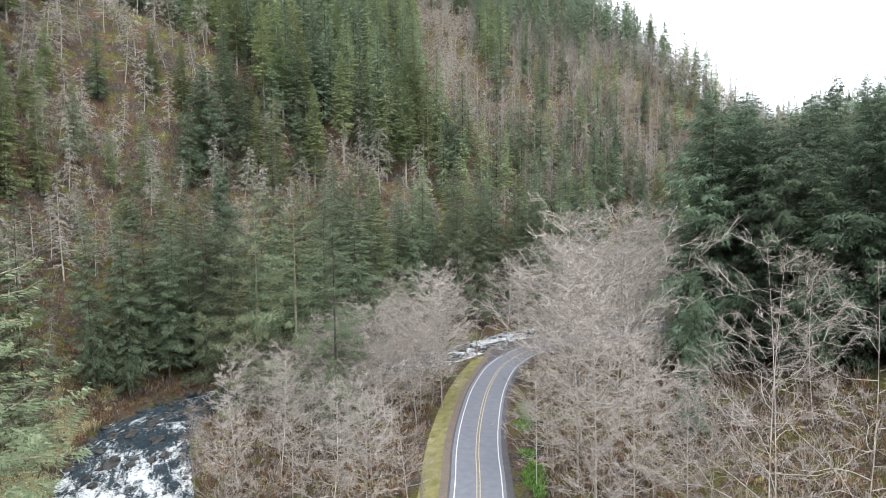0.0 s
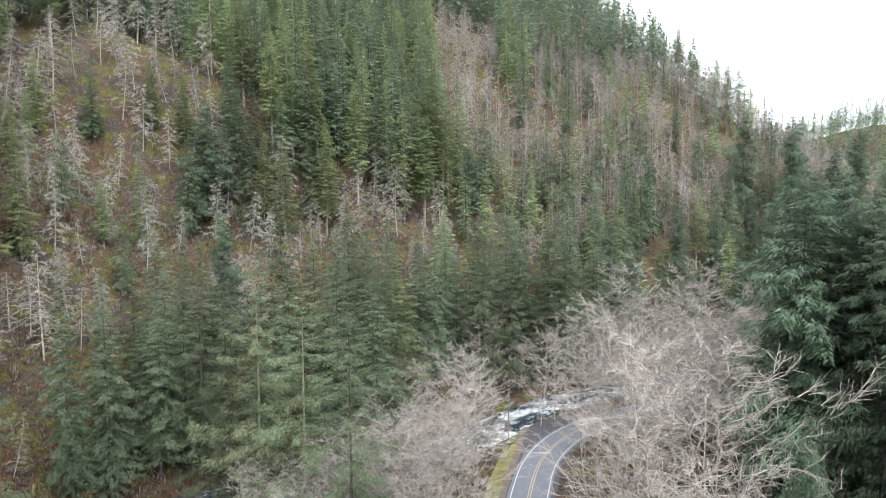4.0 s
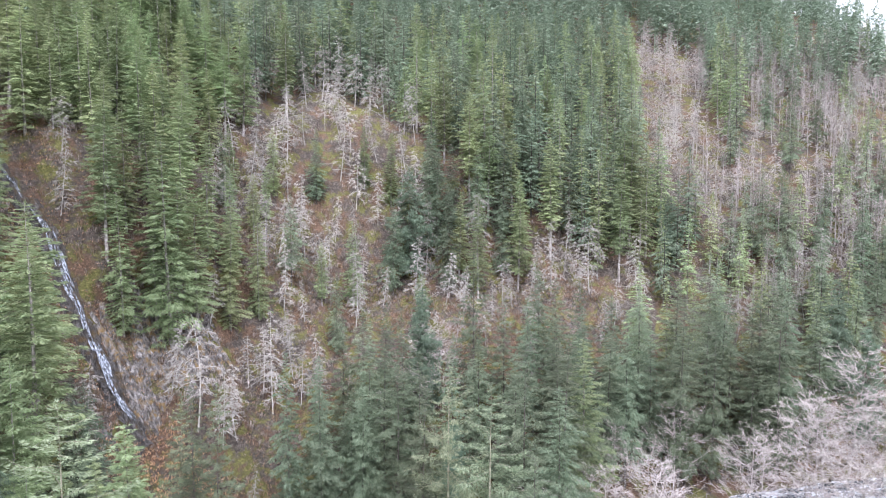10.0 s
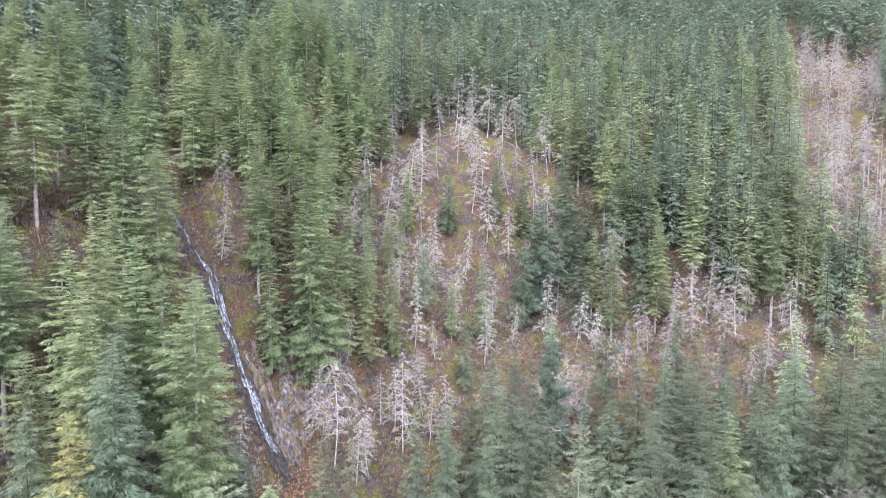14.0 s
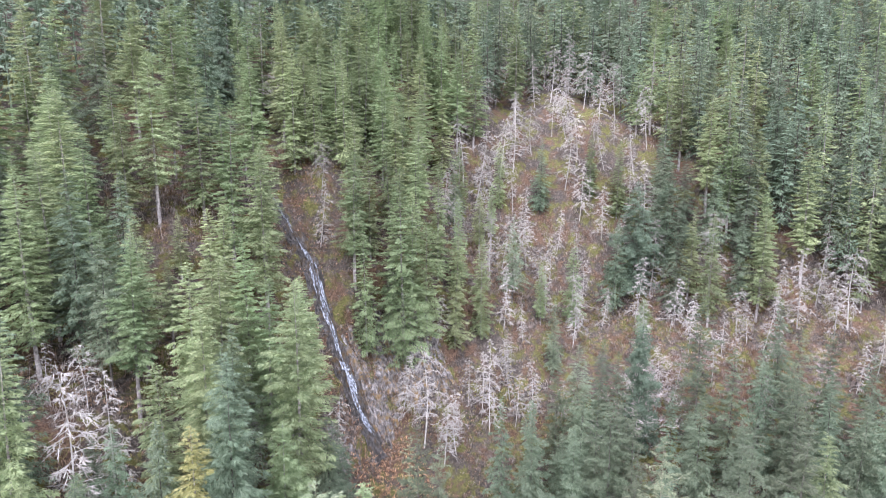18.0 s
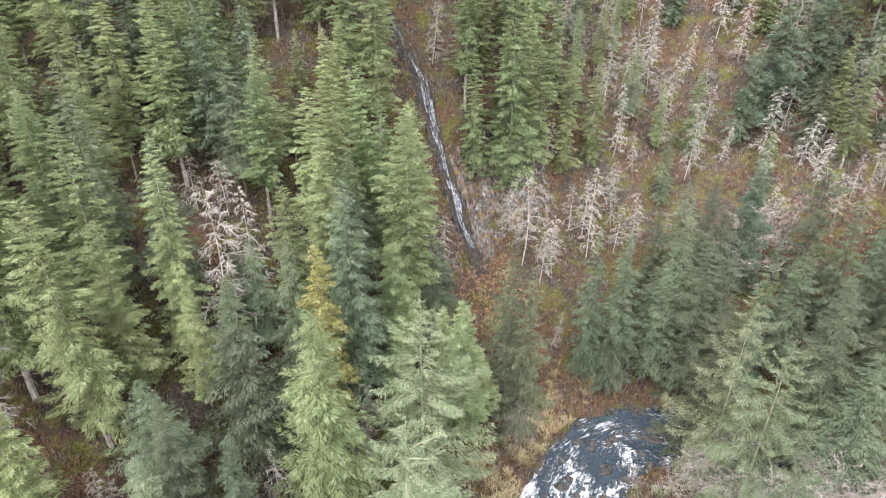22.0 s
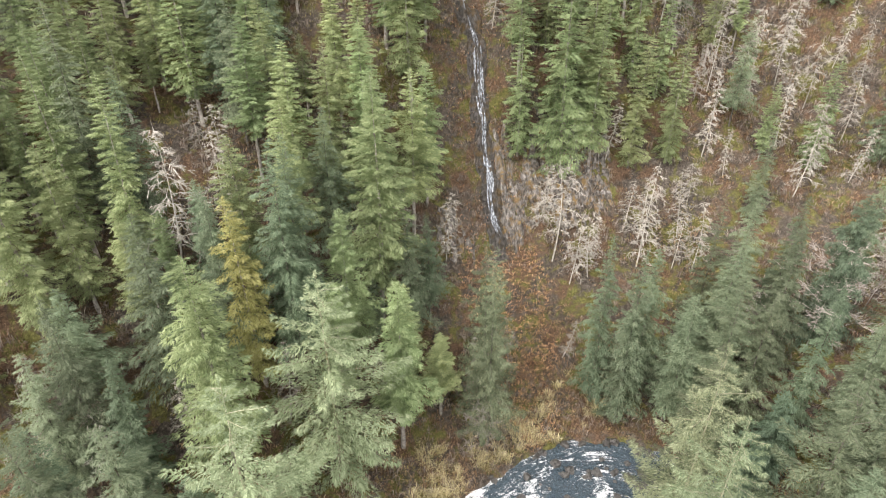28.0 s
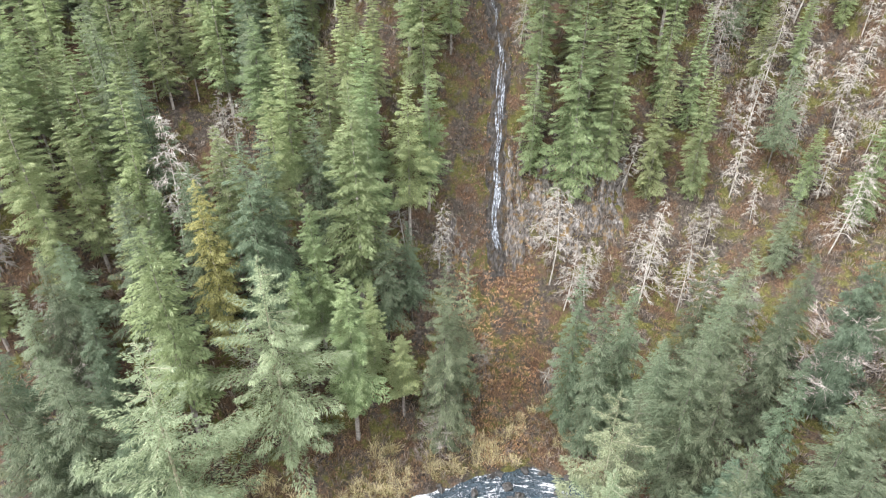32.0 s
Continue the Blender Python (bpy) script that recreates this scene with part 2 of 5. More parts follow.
def water_material():
    """Dark blue-grey water with streaks and sheets of foam drawn out along the flow."""
    m, n, l, b = material("stream_water", 0.12, 0, 0.5)
    p = world_place(n)
    uv = n.new("ShaderNodeUVMap")
    uv.uv_map = "flow"

    def stretched(across, along):
        k = n.new("ShaderNodeMapping")
        k.inputs["Scale"].default_value = (across, along, 1)
        l.new(uv.outputs["UV"], k.inputs["Vector"])
        return k.outputs["Vector"]

    sheets = noise_node(n, l, 1.0, 5, stretched(0.24, 0.11), 0.55, 0.6)
    streaks = noise_node(n, l, 1.0, 8, stretched(1.3, 0.34), 0.68, 1.0)
    fine = noise_node(n, l, 2.6, 6, p, 0.7, 0.5)

    def weigh(a, wa, c, wc):
        k = n.new("ShaderNodeMath")
        k.operation, k.inputs[1].default_value = "MULTIPLY", wa
        l.new(a, k.inputs[0])
        q = n.new("ShaderNodeMath")
        q.operation, q.inputs[1].default_value = "MULTIPLY_ADD", wc
        l.new(c, q.inputs[0])
        l.new(k.outputs[0], q.inputs[2])
        return q.outputs[0]

    where = n.new("ShaderNodeSeparateXYZ")
    l.new(p, where.inputs[0])
    upstream = n.new("ShaderNodeMapRange")
    upstream.inputs["From Min"].default_value, upstream.inputs["From Max"].default_value = 132, 165
    upstream.inputs["To Min"].default_value, upstream.inputs["To Max"].default_value = 0.0, 0.06
    l.new(where.outputs["Y"], upstream.inputs["Value"])
    chute = n.new("ShaderNodeMapRange")
    chute.inputs["From Min"].default_value, chute.inputs["From Max"].default_value = 82, 104
    chute.inputs["To Min"].default_value, chute.inputs["To Max"].default_value = 0.11, 0.0
    l.new(where.outputs["Y"], chute.inputs["Value"])
    white = n.new("ShaderNodeMath")
    white.operation = "ADD"
    l.new(upstream.outputs["Result"], white.inputs[0])
    l.new(chute.outputs["Result"], white.inputs[1])
    mix = weigh(weigh(sheets, 0.75, streaks, 0.7), 1.0, fine, 0.55)
    rapids = n.new("ShaderNodeMath")
    rapids.operation = "ADD"
    l.new(mix, rapids.inputs[0])
    l.new(white.outputs[0], rapids.inputs[1])
    foam = step(n, l, rapids.outputs[0], 1.04, 1.18)
    deep = ramp(n, l, fine, [(0.35, (0.012, 0.022, 0.03)), (0.65, (0.055, 0.085, 0.11))])
    l.new(mixed(n, l, foam, deep, (0.8, 0.83, 0.86)), b.inputs["Base Color"])
    l.new(step(n, l, foam, -0.2, 1.6), b.inputs["Roughness"])
    bumped(n, l, b, mix, 1.0, 0.6)
    return m


WATER = water_material()


def fall_material():
    m, n, l, b = material("falling_water", 0.4, 0, 0.5)
    p = world_place(n)
    mapping = n.new("ShaderNodeMapping")
    mapping.inputs["Scale"].default_value = (1, 1, 0.16)
    l.new(p, mapping.inputs["Vector"])
    f = noise_node(n, l, 3.2, 6, mapping.outputs["Vector"], 0.7, 0.4)
    l.new(ramp(n, l, f, [(0.44, (0.045, 0.05, 0.056)), (0.53, (0.22, 0.245, 0.28)), (0.66, (0.6, 0.64, 0.69))]), b.inputs["Base Color"])
    bumped(n, l, b, f, 0.8, 0.2)
    return m


FALL = fall_material()
# ---------------- lie of the land ----------------
# stream centre line, from upstream to downstream: x, y, half width
STREAM = np.array([(900, 700, 6), (300, 335, 6), (130, 262, 6), (60, 222, 6), (30, 203, 5), (8, 186, 5), (-3, 173, 5.5),
                   (-15, 159, 6), (-28, 147, 7), (-48, 134, 9), (-64, 119, 9), (-64, 104, 9), (-57, 89, 9),
                   (-47, 72, 8), (-41, 48, 8), (-38, 15, 8), (-38, -300, 8)], float)
# road centre line
ROAD = np.array([(0, -400), (-0.2, 0), (-0.6, 60), (-0.8, 83), (-1.2, 95), (-1.0, 107), (0, 122), (1.5, 133),
                 (3.6, 143), (7.2, 152), (12.5, 160.5), (20, 168), (32, 177), (60, 192), (130, 226), (300, 300), (900, 640)], float)


def resampled(line, step, low, high):
    """A smooth line through the given points, between two of their numbers."""
    out = []
    for i in range(low, high):
        p0, p1, p2, p3 = (line[min(max(k, 0), len(line) - 1)] for k in (i - 1, i, i + 1, i + 2))
        n = max(2, int(np.linalg.norm((p2 - p1)[:2]) / step))
        for k in range(n):
            u = k / n
            out.append(0.5 * (2 * p1 + (p2 - p0) * u + (2 * p0 - 5 * p1 + 4 * p2 - p3) * u * u + (3 * p1 - p0 - 3 * p2 + p3) * u ** 3))
    out.append(line[high])
    return np.array(out)


STREAM_S = resampled(STREAM, 6, 3, 15)
STREAM_S = np.vstack([STREAM[:3], STREAM_S, STREAM[-1:]])
ROAD_S = resampled(ROAD, 4, 1, 14)
ROAD_S = np.vstack([ROAD[:1], ROAD_S, ROAD[-2:]])


def offset(line, x, y):
    """Distance from a line, positive on its right hand side, and how far along it (in points)."""
    if np.ndim(x) == 0:
        a, step_to = line[:-1, :2], np.diff(line[:, :2], axis=0)
        px, py = x - a[:, 0], y - a[:, 1]
        u = np.clip((px * step_to[:, 0] + py * step_to[:, 1]) / (step_to ** 2).sum(1), 0, 1)
        gap = np.hypot(px - u * step_to[:, 0], py - u * step_to[:, 1])
        i = int(gap.argmin())
        sign = np.sign(px[i] * step_to[i, 1] - py[i] * step_to[i, 0])
        return np.float64(gap[i] * (sign if sign else 1.0)), np.float64(i + u[i])
    best = np.full(np.shape(x), 1e9)
    side, along = np.zeros(np.shape(x)), np.zeros(np.shape(x))
    for i in range(len(line) - 1):
        (ax, ay), (bx, by) = line[i][:2], line[i + 1][:2]
        dx, dy = bx - ax, by - ay
        u = np.clip(((x - ax) * dx + (y - ay) * dy) / (dx * dx + dy * dy), 0, 1)
        d = np.hypot(x - ax - u * dx, y - ay - u * dy)
        near = d < best
        best = np.where(near, d, best)
        side = np.where(near, np.sign((x - ax) * dy - (y - ay) * dx), side)
        along = np.where(near, i + u, along)
    return best * np.where(side == 0, 1, side), along


def wave(x, y, size, seed):
    """Soft uneven ground, about -1 to 1."""
    a = seed * 1.7
    return (np.sin(x / size + a + 1.3 * np.sin(y / size * 0.7 + a)) + np.sin(y / size * 1.1 - a * 2 + 1.1 * np.sin(x / size * 0.8 - a))) / 2


def smooth(v, a, b):
    u = np.clip((v - a) / (b - a), 0, 1)
    return u * u * (3 - 2 * u)


def water_z(y):
    return -4.2 + 1.3 * smooth(y, 110, 190)


def ground_z(x, y):
    """Height of the ground."""
    x, y = np.asarray(x, float), np.asarray(y, float)
    s, along = offset(STREAM_S, x, y)
    half = np.interp(along, np.arange(len(STREAM_S)), STREAM_S[:, 2])
    r, _ = offset(ROAD_S, x, y)
    d = np.abs(s) - half + 0.55 * wave(x, y, 1.9, 12) + 0.4 * wave(x, y, 4.1, 13)
    bed = water_z(y) - 0.8
    # mountain side
    k = 1 - smooth(y + 0.5 * x, 60, 140)
    west = np.interp(d, [-20, 0, 3, 8, 20, 34, 47, 54, 60, 72, 95, 130, 800], [-.5, 0, 1.3, 3, 14, 32, 50, 62, 72, 87, 106, 130, 540])
    north = np.interp(d, [-20, 0, 3, 10, 34, 48, 60, 80, 107, 130, 165, 300, 800], [-.5, 0, 1.2, 3.2, 19, 30, 41, 63, 92, 109, 132, 225, 567])
    hill = water_z(y) + west * k + north * (1 - k)
    rough = smooth(d, 2, 30)
    hill += rough * (1.6 * wave(x, y, 11, 1) + 0.7 * wave(x, y, 4.3, 2) + 5 * wave(x, y, 47, 3) * smooth(d, 50, 120))
    # a shallower hollow south of the gully
    hill -= 30 * (1 - smooth(y, 42, 84)) * smooth(d, 36, 82) * (x < 0)
    # the cliff beside the waterfall, and the steep belt of bare trees
    hill += 8 * smooth(d, 46, 54) * smooth(y, 108, 114) * (1 - smooth(y, 136, 146)) * (1 - smooth(d, 70, 90))
    belt = smooth(y, 148, 172) * (1 - smooth(y, 225, 250)) * (x < -60)
    hill += belt * (12 * smooth(d, 82, 104) * (1 - smooth(d, 150, 190)) - 5 * np.exp(-((d - 72) / 9) ** 2))
    # the gully that the side stream has cut
    gx = np.abs(y - 104 - 2.0 * np.sin(x / 9))
    hill -= 3.0 * np.exp(-(gx / 5.0) ** 2) * smooth(d, 16, 34)
    crest = np.interp(x, [-600, -200, 0, 54, 78, 98, 122, 136, 153, 168, 185, 230, 300, 600], [560, 400, 284, 219, 190, 166, 132, 111, 88, 78, 73, 60, 45, 40])
    hill = np.where(hill > crest - 12, crest - 12 * np.exp(-np.clip(hill - crest + 12, 0, 500) / 12), hill)
    # flat of the road
    e = -s - half
    bank = np.interp(e, [0, 1.5, 4, 9], [-3.4, -2.4, -1.6, -1.0])
    toward = smooth(np.abs(r), 7.0, 13)
    flat = -0.03 - 0.5 * smooth(np.abs(r), 4.9, 7.5) + np.where(r < 0, (bank + 0.4) * toward, 0)
    flat += 0.35 * wave(x, y, 5, 4) * smooth(np.abs(r), 7, 12)
    rise = np.interp(r, [-50, 6, 9, 28, 120, 320, 900], [0, 0, 0.6, 3.5, 46, 120, 190])
    rise = rise * (1 - 0.75 * smooth(y, 190, 420)) * 0.9 + smooth(r, 9, 40) * (1.3 * wave(x, y, 13, 5) + 4 * wave(x, y, 60, 6) * smooth(r, 40, 120))
    flat = np.where(r > 0, flat + rise, flat)
    far_hill = 150 * np.exp(-(((x - 520) / 330) ** 2 + ((y - 900) / 190) ** 2))
    z = np.where(s > 0, hill, flat)
    z = np.maximum(z, np.where(np.hypot(x, y) > 400, far_hill + 8 * wave(x, y, 70, 8), -50))
    z = np.where(d < 0, bed - 0.25 * np.clip(-d, 0, 3), z)
    z = np.where((d >= 0) & (d < 1.2), np.minimum(z, bed + (d / 1.2) * 1.9), z)
    return np.where(np.hypot(x, y) > 2600, 60, z)
# ---------------- meshes ----------------
def mesh_of(name, verts, faces, mat, smooth_shade=False):
    me = bpy.data.meshes.new(name)
    me.from_pydata([tuple(v) for v in verts], [], faces)
    me.materials.append(mat)
    if smooth_shade:
        me.polygons.foreach_set("use_smooth", [True] * len(me.polygons))
    me.update()
    return me


def part(name, me, parent, label=""):
    ob = new(name, me)
    ob.parent = parent
    return tagged(ob, label)


class Soup:
    """Vertices and faces that are gathered into one mesh."""

    def __init__(self):
        self.v, self.f = [], []

    def tube(self, points, radii, sides):
        base = len(self.v)
        points = [np.asarray(p, float) for p in points]
        for i, (p, r) in enumerate(zip(points, radii)):
            d = points[min(i + 1, len(points) - 1)] - points[max(i - 1, 0)]
            d = d / (np.linalg.norm(d) + 1e-9)
            a = np.cross(d, (0.31, 0.17, 0.93) if abs(d[2]) < 0.9 else (1, 0.2, 0))
            a /= np.linalg.norm(a) + 1e-9
            b = np.cross(d, a)
            for k in range(sides):
                w = 2 * math.pi * k / sides
                self.v.append(p + r * (math.cos(w) * a + math.sin(w) * b))
        for i in range(len(points) - 1):
            for k in range(sides):
                k2 = (k + 1) % sides
                self.f.append((base + i * sides + k, base + i * sides + k2, base + (i + 1) * sides + k2, base + (i + 1) * sides + k))

    def leaf(self, a, b, width, sag, rng):
        """One flat spray from a to b, widest in the middle, its tip hanging by sag."""
        base = len(self.v)
        d = b - a
        side = np.cross(d, (0, 0, 1))
        side = side / (np.linalg.norm(side) + 1e-9) * width
        side[2] += rng.uniform(-0.5, 0.5) * width
        mid = a + d * 0.55
        tip = b.copy()
        tip[2] -= sag
        self.v += [a, mid + side, tip, mid - side]
        self.f.append((base, base + 1, base + 2, base + 3))

    def mesh(self, name, mat, smooth_shade=False):
        return mesh_of(name, self.v, self.f, mat, smooth_shade)


def blade_corners(p, way, length, width, rng):
    """Corners of one pointed blade from each place p along way."""
    n = len(p)
    way = way / (np.linalg.norm(way, axis=1, keepdims=True) + 1e-9)
    side = np.stack([way[:, 1], -way[:, 0], rng.uniform(-0.8, 0.8, n)], 1)
    side /= np.linalg.norm(side, axis=1, keepdims=True) + 1e-9
    half = side * (length * width)[:, None] * 0.5
    return np.stack([p - half, p + half, p + way * length[:, None]], 1).reshape(-1, 3)


def blades_mesh(name, corners, mat):
    """A crown of separate blades, three corners each."""
    me = bpy.data.meshes.new(name)
    me.vertices.add(len(corners))
    me.vertices.foreach_set("co", corners.ravel())
    me.loops.add(len(corners))
    me.loops.foreach_set("vertex_index", np.arange(len(corners)))
    me.polygons.add(len(corners) // 3)
    me.polygons.foreach_set("loop_start", np.arange(0, len(corners), 3))
    me.materials.append(mat)
    me.update(calc_edges=True)
    return me


def fronds(rng, axis, branches, blades, leaf, base, width, droop, rise, power, ragged, hang, tip_up, curtain, spread=0.62):
    """Places, directions and lengths of the sprays of a crown, branch by branch, and the line of each branch."""
    place, way, size, lines = [], [], [], []
    ph = rng.uniform(0, 6.28, 4)
    for i in range(branches):
        u = min(0.995, (i + rng.uniform(0, 1)) / branches)
        z = base + (0.985 - base) * u
        az = i * 2.39996 + rng.uniform(-0.5, 0.5)
        r = width * ((1 - u) ** power * (0.5 + 0.5 * min(1, u / 0.16))) * rng.uniform(1 - ragged, 1 + 0.7 * ragged)
        r *= 1 + 0.2 * math.sin(2 * az + ph[0] + 6 * u) + 0.16 * math.sin(az + ph[1] + 21 * u)
        if math.sin(az * 1.0 + ph[2] + 3 * u) * math.sin(17 * u + ph[3]) > 0.62:
            r *= 0.5
        r = max(r, 0.008) + 0.011
        n = max(9, int(blades * (r / width) ** 1.15))
        w = 0.03 + 0.97 * rng.uniform(0, 1, n) ** 0.75
        ca, sa, bend = math.cos(az), math.sin(az), rng.uniform(-0.2, 0.2)
        reach = r * (0.04 + spread * np.sqrt(w) * (1 - w) ** 0.9)
        v = rng.uniform(-1, 1, n) * reach
        lift, sag = rise * (0.3 + 1.3 * u) + rng.uniform(-0.12, 0.12), droop * (1.25 - 0.55 * u) * rng.uniform(0.75, 1.25)
        at = axis(z)
        spine = lambda w: r * (lift * w - sag * w * w + tip_up * sag * w ** 4)  # noqa: E731
        across = v + r * bend * w * w
        fall = curtain * rng.uniform(0, 1, n) ** 2 * r * (0.25 + 0.5 * w)
        pz = z + spine(w) - np.abs(v) * 0.3 - fall + rng.normal(0, 0.025, n) * r
        place.append(np.stack([at[0] + r * w * ca - across * sa, at[1] + r * w * sa + across * ca, pz], 1))
        turn = np.sign(v + 1e-9) * rng.uniform(0.1, 1.15, n)
        f, g = np.cos(turn), np.sin(turn)
        way.append(np.stack([ca * f - sa * g, sa * f + ca * g, lift - 1.3 * sag * w - rng.uniform(0, 1, n) * hang], 1))
        size.append(leaf * rng.uniform(0.55, 1.3, n) * (0.45 + 0.55 * min(1, r / (0.6 * width))))
        if i % 3 == 0:
            ws = np.array([0.0, 0.35, 0.7, 1.0])
            lines.append((z, np.stack([at[0] + r * ws * ca - r * bend * ws * ws * sa, at[1] + r * ws * sa + r * bend * ws * ws * ca, z + spine(ws)], 1)))
    # short sprays close round the stem of the upper crown, up to the leader
    m = 70
    up = 1 - 0.22 * rng.uniform(0, 1, m) ** 1.6
    place.append(np.stack([rng.normal(0, 0.002, m), rng.normal(0, 0.002, m), up * 0.985], 1) + axis(0.95) * np.array([1, 1, 0]))
    az = rng.uniform(0, 6.28, m)
    way.append(np.stack([np.cos(az), np.sin(az), rng.uniform(-0.3, 0.9, m) + 1.2 * (up > 0.97)], 1))
    size.append(leaf * rng.uniform(0.5, 1.0, m))
    return np.concatenate(place), np.concatenate(way), np.concatenate(size), lines


def conifer_meshes(seed, mats, branches, blades, leaf, base, width, droop, rise, power=0.7, ragged=0.35, trunk_r=0.01, fat=0.26, hang=0.35, tip_up=0.3, limbs=0.0, curtain=0.0, spread=0.62):
    """Trunk and crown of a conifer one metre tall; leaf: the length of one spray."""
    rng = np.random.default_rng(seed)
    trunk = Soup()
    lean = rng.uniform(-0.012, 0.012, 2)
    axis = lambda z: np.array([lean[0] * math.sin(3 * z), lean[1] * math.sin(2.3 * z + 1), z])  # noqa: E731
    zs = np.linspace(-0.04, 0.985, 10)
    trunk.tube([axis(z) for z in zs], [trunk_r * max(0.04, 1.25 - 1.33 * max(z, 0)) for z in zs], 7)
    place, way, size, lines = fronds(rng, axis, branches, blades, leaf, base, width, droop, rise, power, ragged, hang, tip_up, curtain, spread)

    def limb(points, z, k, r):
        foot = len(trunk.v)
        trunk.tube(list(points), [r * 1.6, r * 1.3, r, r * 0.4], 3)
        trunk.f.append((int(np.abs(zs - z).argmin()) * 7 + k % 7, foot, foot + 1))

    if limbs:
        for k, (z, line) in enumerate(lines):
            limb(line + np.array([0, 0, limbs]), z, k, limbs)
    # dead stubs under the crown and through its lower part
    for k in range(16):
        z, az, r = rng.uniform(0.1, base + 0.3), rng.uniform(0, 6.28), rng.uniform(0.02, 0.07)
        a = axis(z)
        limb([a + np.array([math.cos(az) * r * w, math.sin(az) * r * w, -0.3 * r * w * w]) for w in (0, 0.4, 0.7, 1)], z, k, 0.0009)
    return trunk.mesh("conifer_trunk", mats[0]), blades_mesh("conifer_crown", blade_corners(place, way, size, fat * rng.uniform(0.7, 1.3, len(place)), rng), mats[1])


def bare_meshes(seed, mats, limbs, twigs, sprigs, base, width, up, taper=0.8, thick=0.012, sprig_w=0.0011, droop=0.0, waver=0.0):
    """Trunk, limbs and twigs of a leafless tree one metre tall."""
    rng = np.random.default_rng(seed)
    trunk, twig = Soup(), Soup()
    limb = trunk
    bow = rng.uniform(-0.06, 0.06, 4)
    axis = lambda z: np.array([bow[0] * math.sin(2.6 * z) + bow[1] * z * z, bow[2] * math.sin(2.1 * z) + bow[3] * z * z, z])  # noqa: E731
    zs = np.linspace(-0.03, 1.0, 10)
    trunk.tube([axis(z) for z in zs], [thick * max(0.12, 1.2 - 1.1 * max(z, 0)) for z in zs], 6)
    for i in range(limbs):
        u = (i + rng.uniform(0, 1)) / limbs
        z = base + (0.97 - base) * u
        az = i * 2.4 + rng.uniform(-0.5, 0.5)
        out, across = np.array([math.cos(az), math.sin(az), 0]), np.array([-math.sin(az), math.cos(az), 0])
        r = width * ((1 - u) ** taper * 0.85 + 0.15) * rng.uniform(0.3, 1.45)
        lift, bend = up + rng.uniform(-0.25, 0.35), rng.uniform(-0.35, 0.35)
        at0 = axis(z)

        def spine(w):
            p = at0 + out * (r * w) + across * (r * bend * w * w)
            p += across * (r * (0.06 + waver) * w * math.sin(9 * w + 2 * i))
            p[2] += r * (lift * w + (0.25 * up - droop) * w * w) + r * (0.07 + waver) * w * math.sin(7 * w + i)
            return p

        ws = np.linspace(0, 1, 8 if waver else 5)
        t = thick * (0.5 - 0.3 * u) * (0.6 + r / width * 0.4)
        foot = len(limb.v)
        limb.tube([spine(w) for w in ws], [t * (1.05 - 0.85 * w) for w in ws], 4)
        ring = int(np.abs(zs - z).argmin()) * 6
        limb.f.append((ring + i % 6, foot, foot + 1))
        for j in range(twigs):
            w = rng.uniform(0.2, 1.0)
            p = spine(w)
            d = out * rng.uniform(0.2, 1) + across * rng.uniform(-1, 1) + np.array([0, 0, rng.uniform(-0.3, 0.8) + up * 0.5 - droop])
            d /= np.linalg.norm(d)
            length = r * rng.uniform(0.22, 0.5) * (1.1 - 0.5 * w) + 0.01
            q = p + d * length
            q[2] -= droop * length * 0.4
            m = (p + q) / 2 + rng.uniform(-0.1, 0.1, 3) * length
            twig.tube([p, m, q], [sprig_w * 1.5, sprig_w * 1.1, sprig_w * 0.5], 3)
            for s in range(sprigs):
                a = p + (q - p) * rng.uniform(0.15, 1)
                e = d + rng.uniform(-0.9, 0.9, 3) + np.array([0, 0, 0.15 * up - droop * 0.5])
                e /= np.linalg.norm(e)
                h = length * rng.uniform(0.3, 0.65)
                c = np.cross(e, rng.uniform(-1, 1, 3))
                c = c / (np.linalg.norm(c) + 1e-9) * sprig_w
                k = len(twig.v)
                twig.v += [a - c, a + c, a + e * h]
                twig.f.append((k, k + 1, k + 2))
    return trunk.mesh("bare_trunk", mats[0]), twig.mesh("bare_crown", mats[1])

# ---------------- ground, water, road ----------------
def axis_steps(low, high, fine, outer):
    """Grid lines: fine between low and high, ever wider outside."""
    mid = list(np.arange(low, high + fine / 2, fine))
    up, down, g = [], [], fine
    a, b = mid[-1], mid[0]
    while a < outer or b > -outer:
        g *= 1.09
        a, b = a + g, b - g
        up.append(a)
        down.append(b)
    return np.array(down[::-1] + mid + up)


GX, GY = axis_steps(-165, 60, 1.5, 3200), axis_steps(20, 215, 1.5, 3400)
gx, gy = np.meshgrid(GX, GY)
gz = ground_z(gx, gy)
near_wild = (np.abs(offset(ROAD_S, gx, gy)[0]) > 9) & (np.abs(offset(STREAM_S, gx, gy)[0]) > 10)
gz = gz + np.where(near_wild, 0.35 * wave(gx, gy, 1.7, 9) + 0.2 * wave(gx, gy, 0.9, 10), 0)
nx, ny = len(GX), len(GY)
ground_verts = np.stack([gx.ravel(), gy.ravel(), gz.ravel()], 1)
ground_faces = [(j * nx + i, j * nx + i + 1, (j + 1) * nx + i + 1, (j + 1) * nx + i) for j in range(ny - 1) for i in range(nx - 1)]
ground = new("ground", mesh_of("ground", ground_verts, ground_faces, GROUND, True))
tagged(ground, "steep forest floor of brown litter, rusty bracken and moss", "ground", kind="structure")


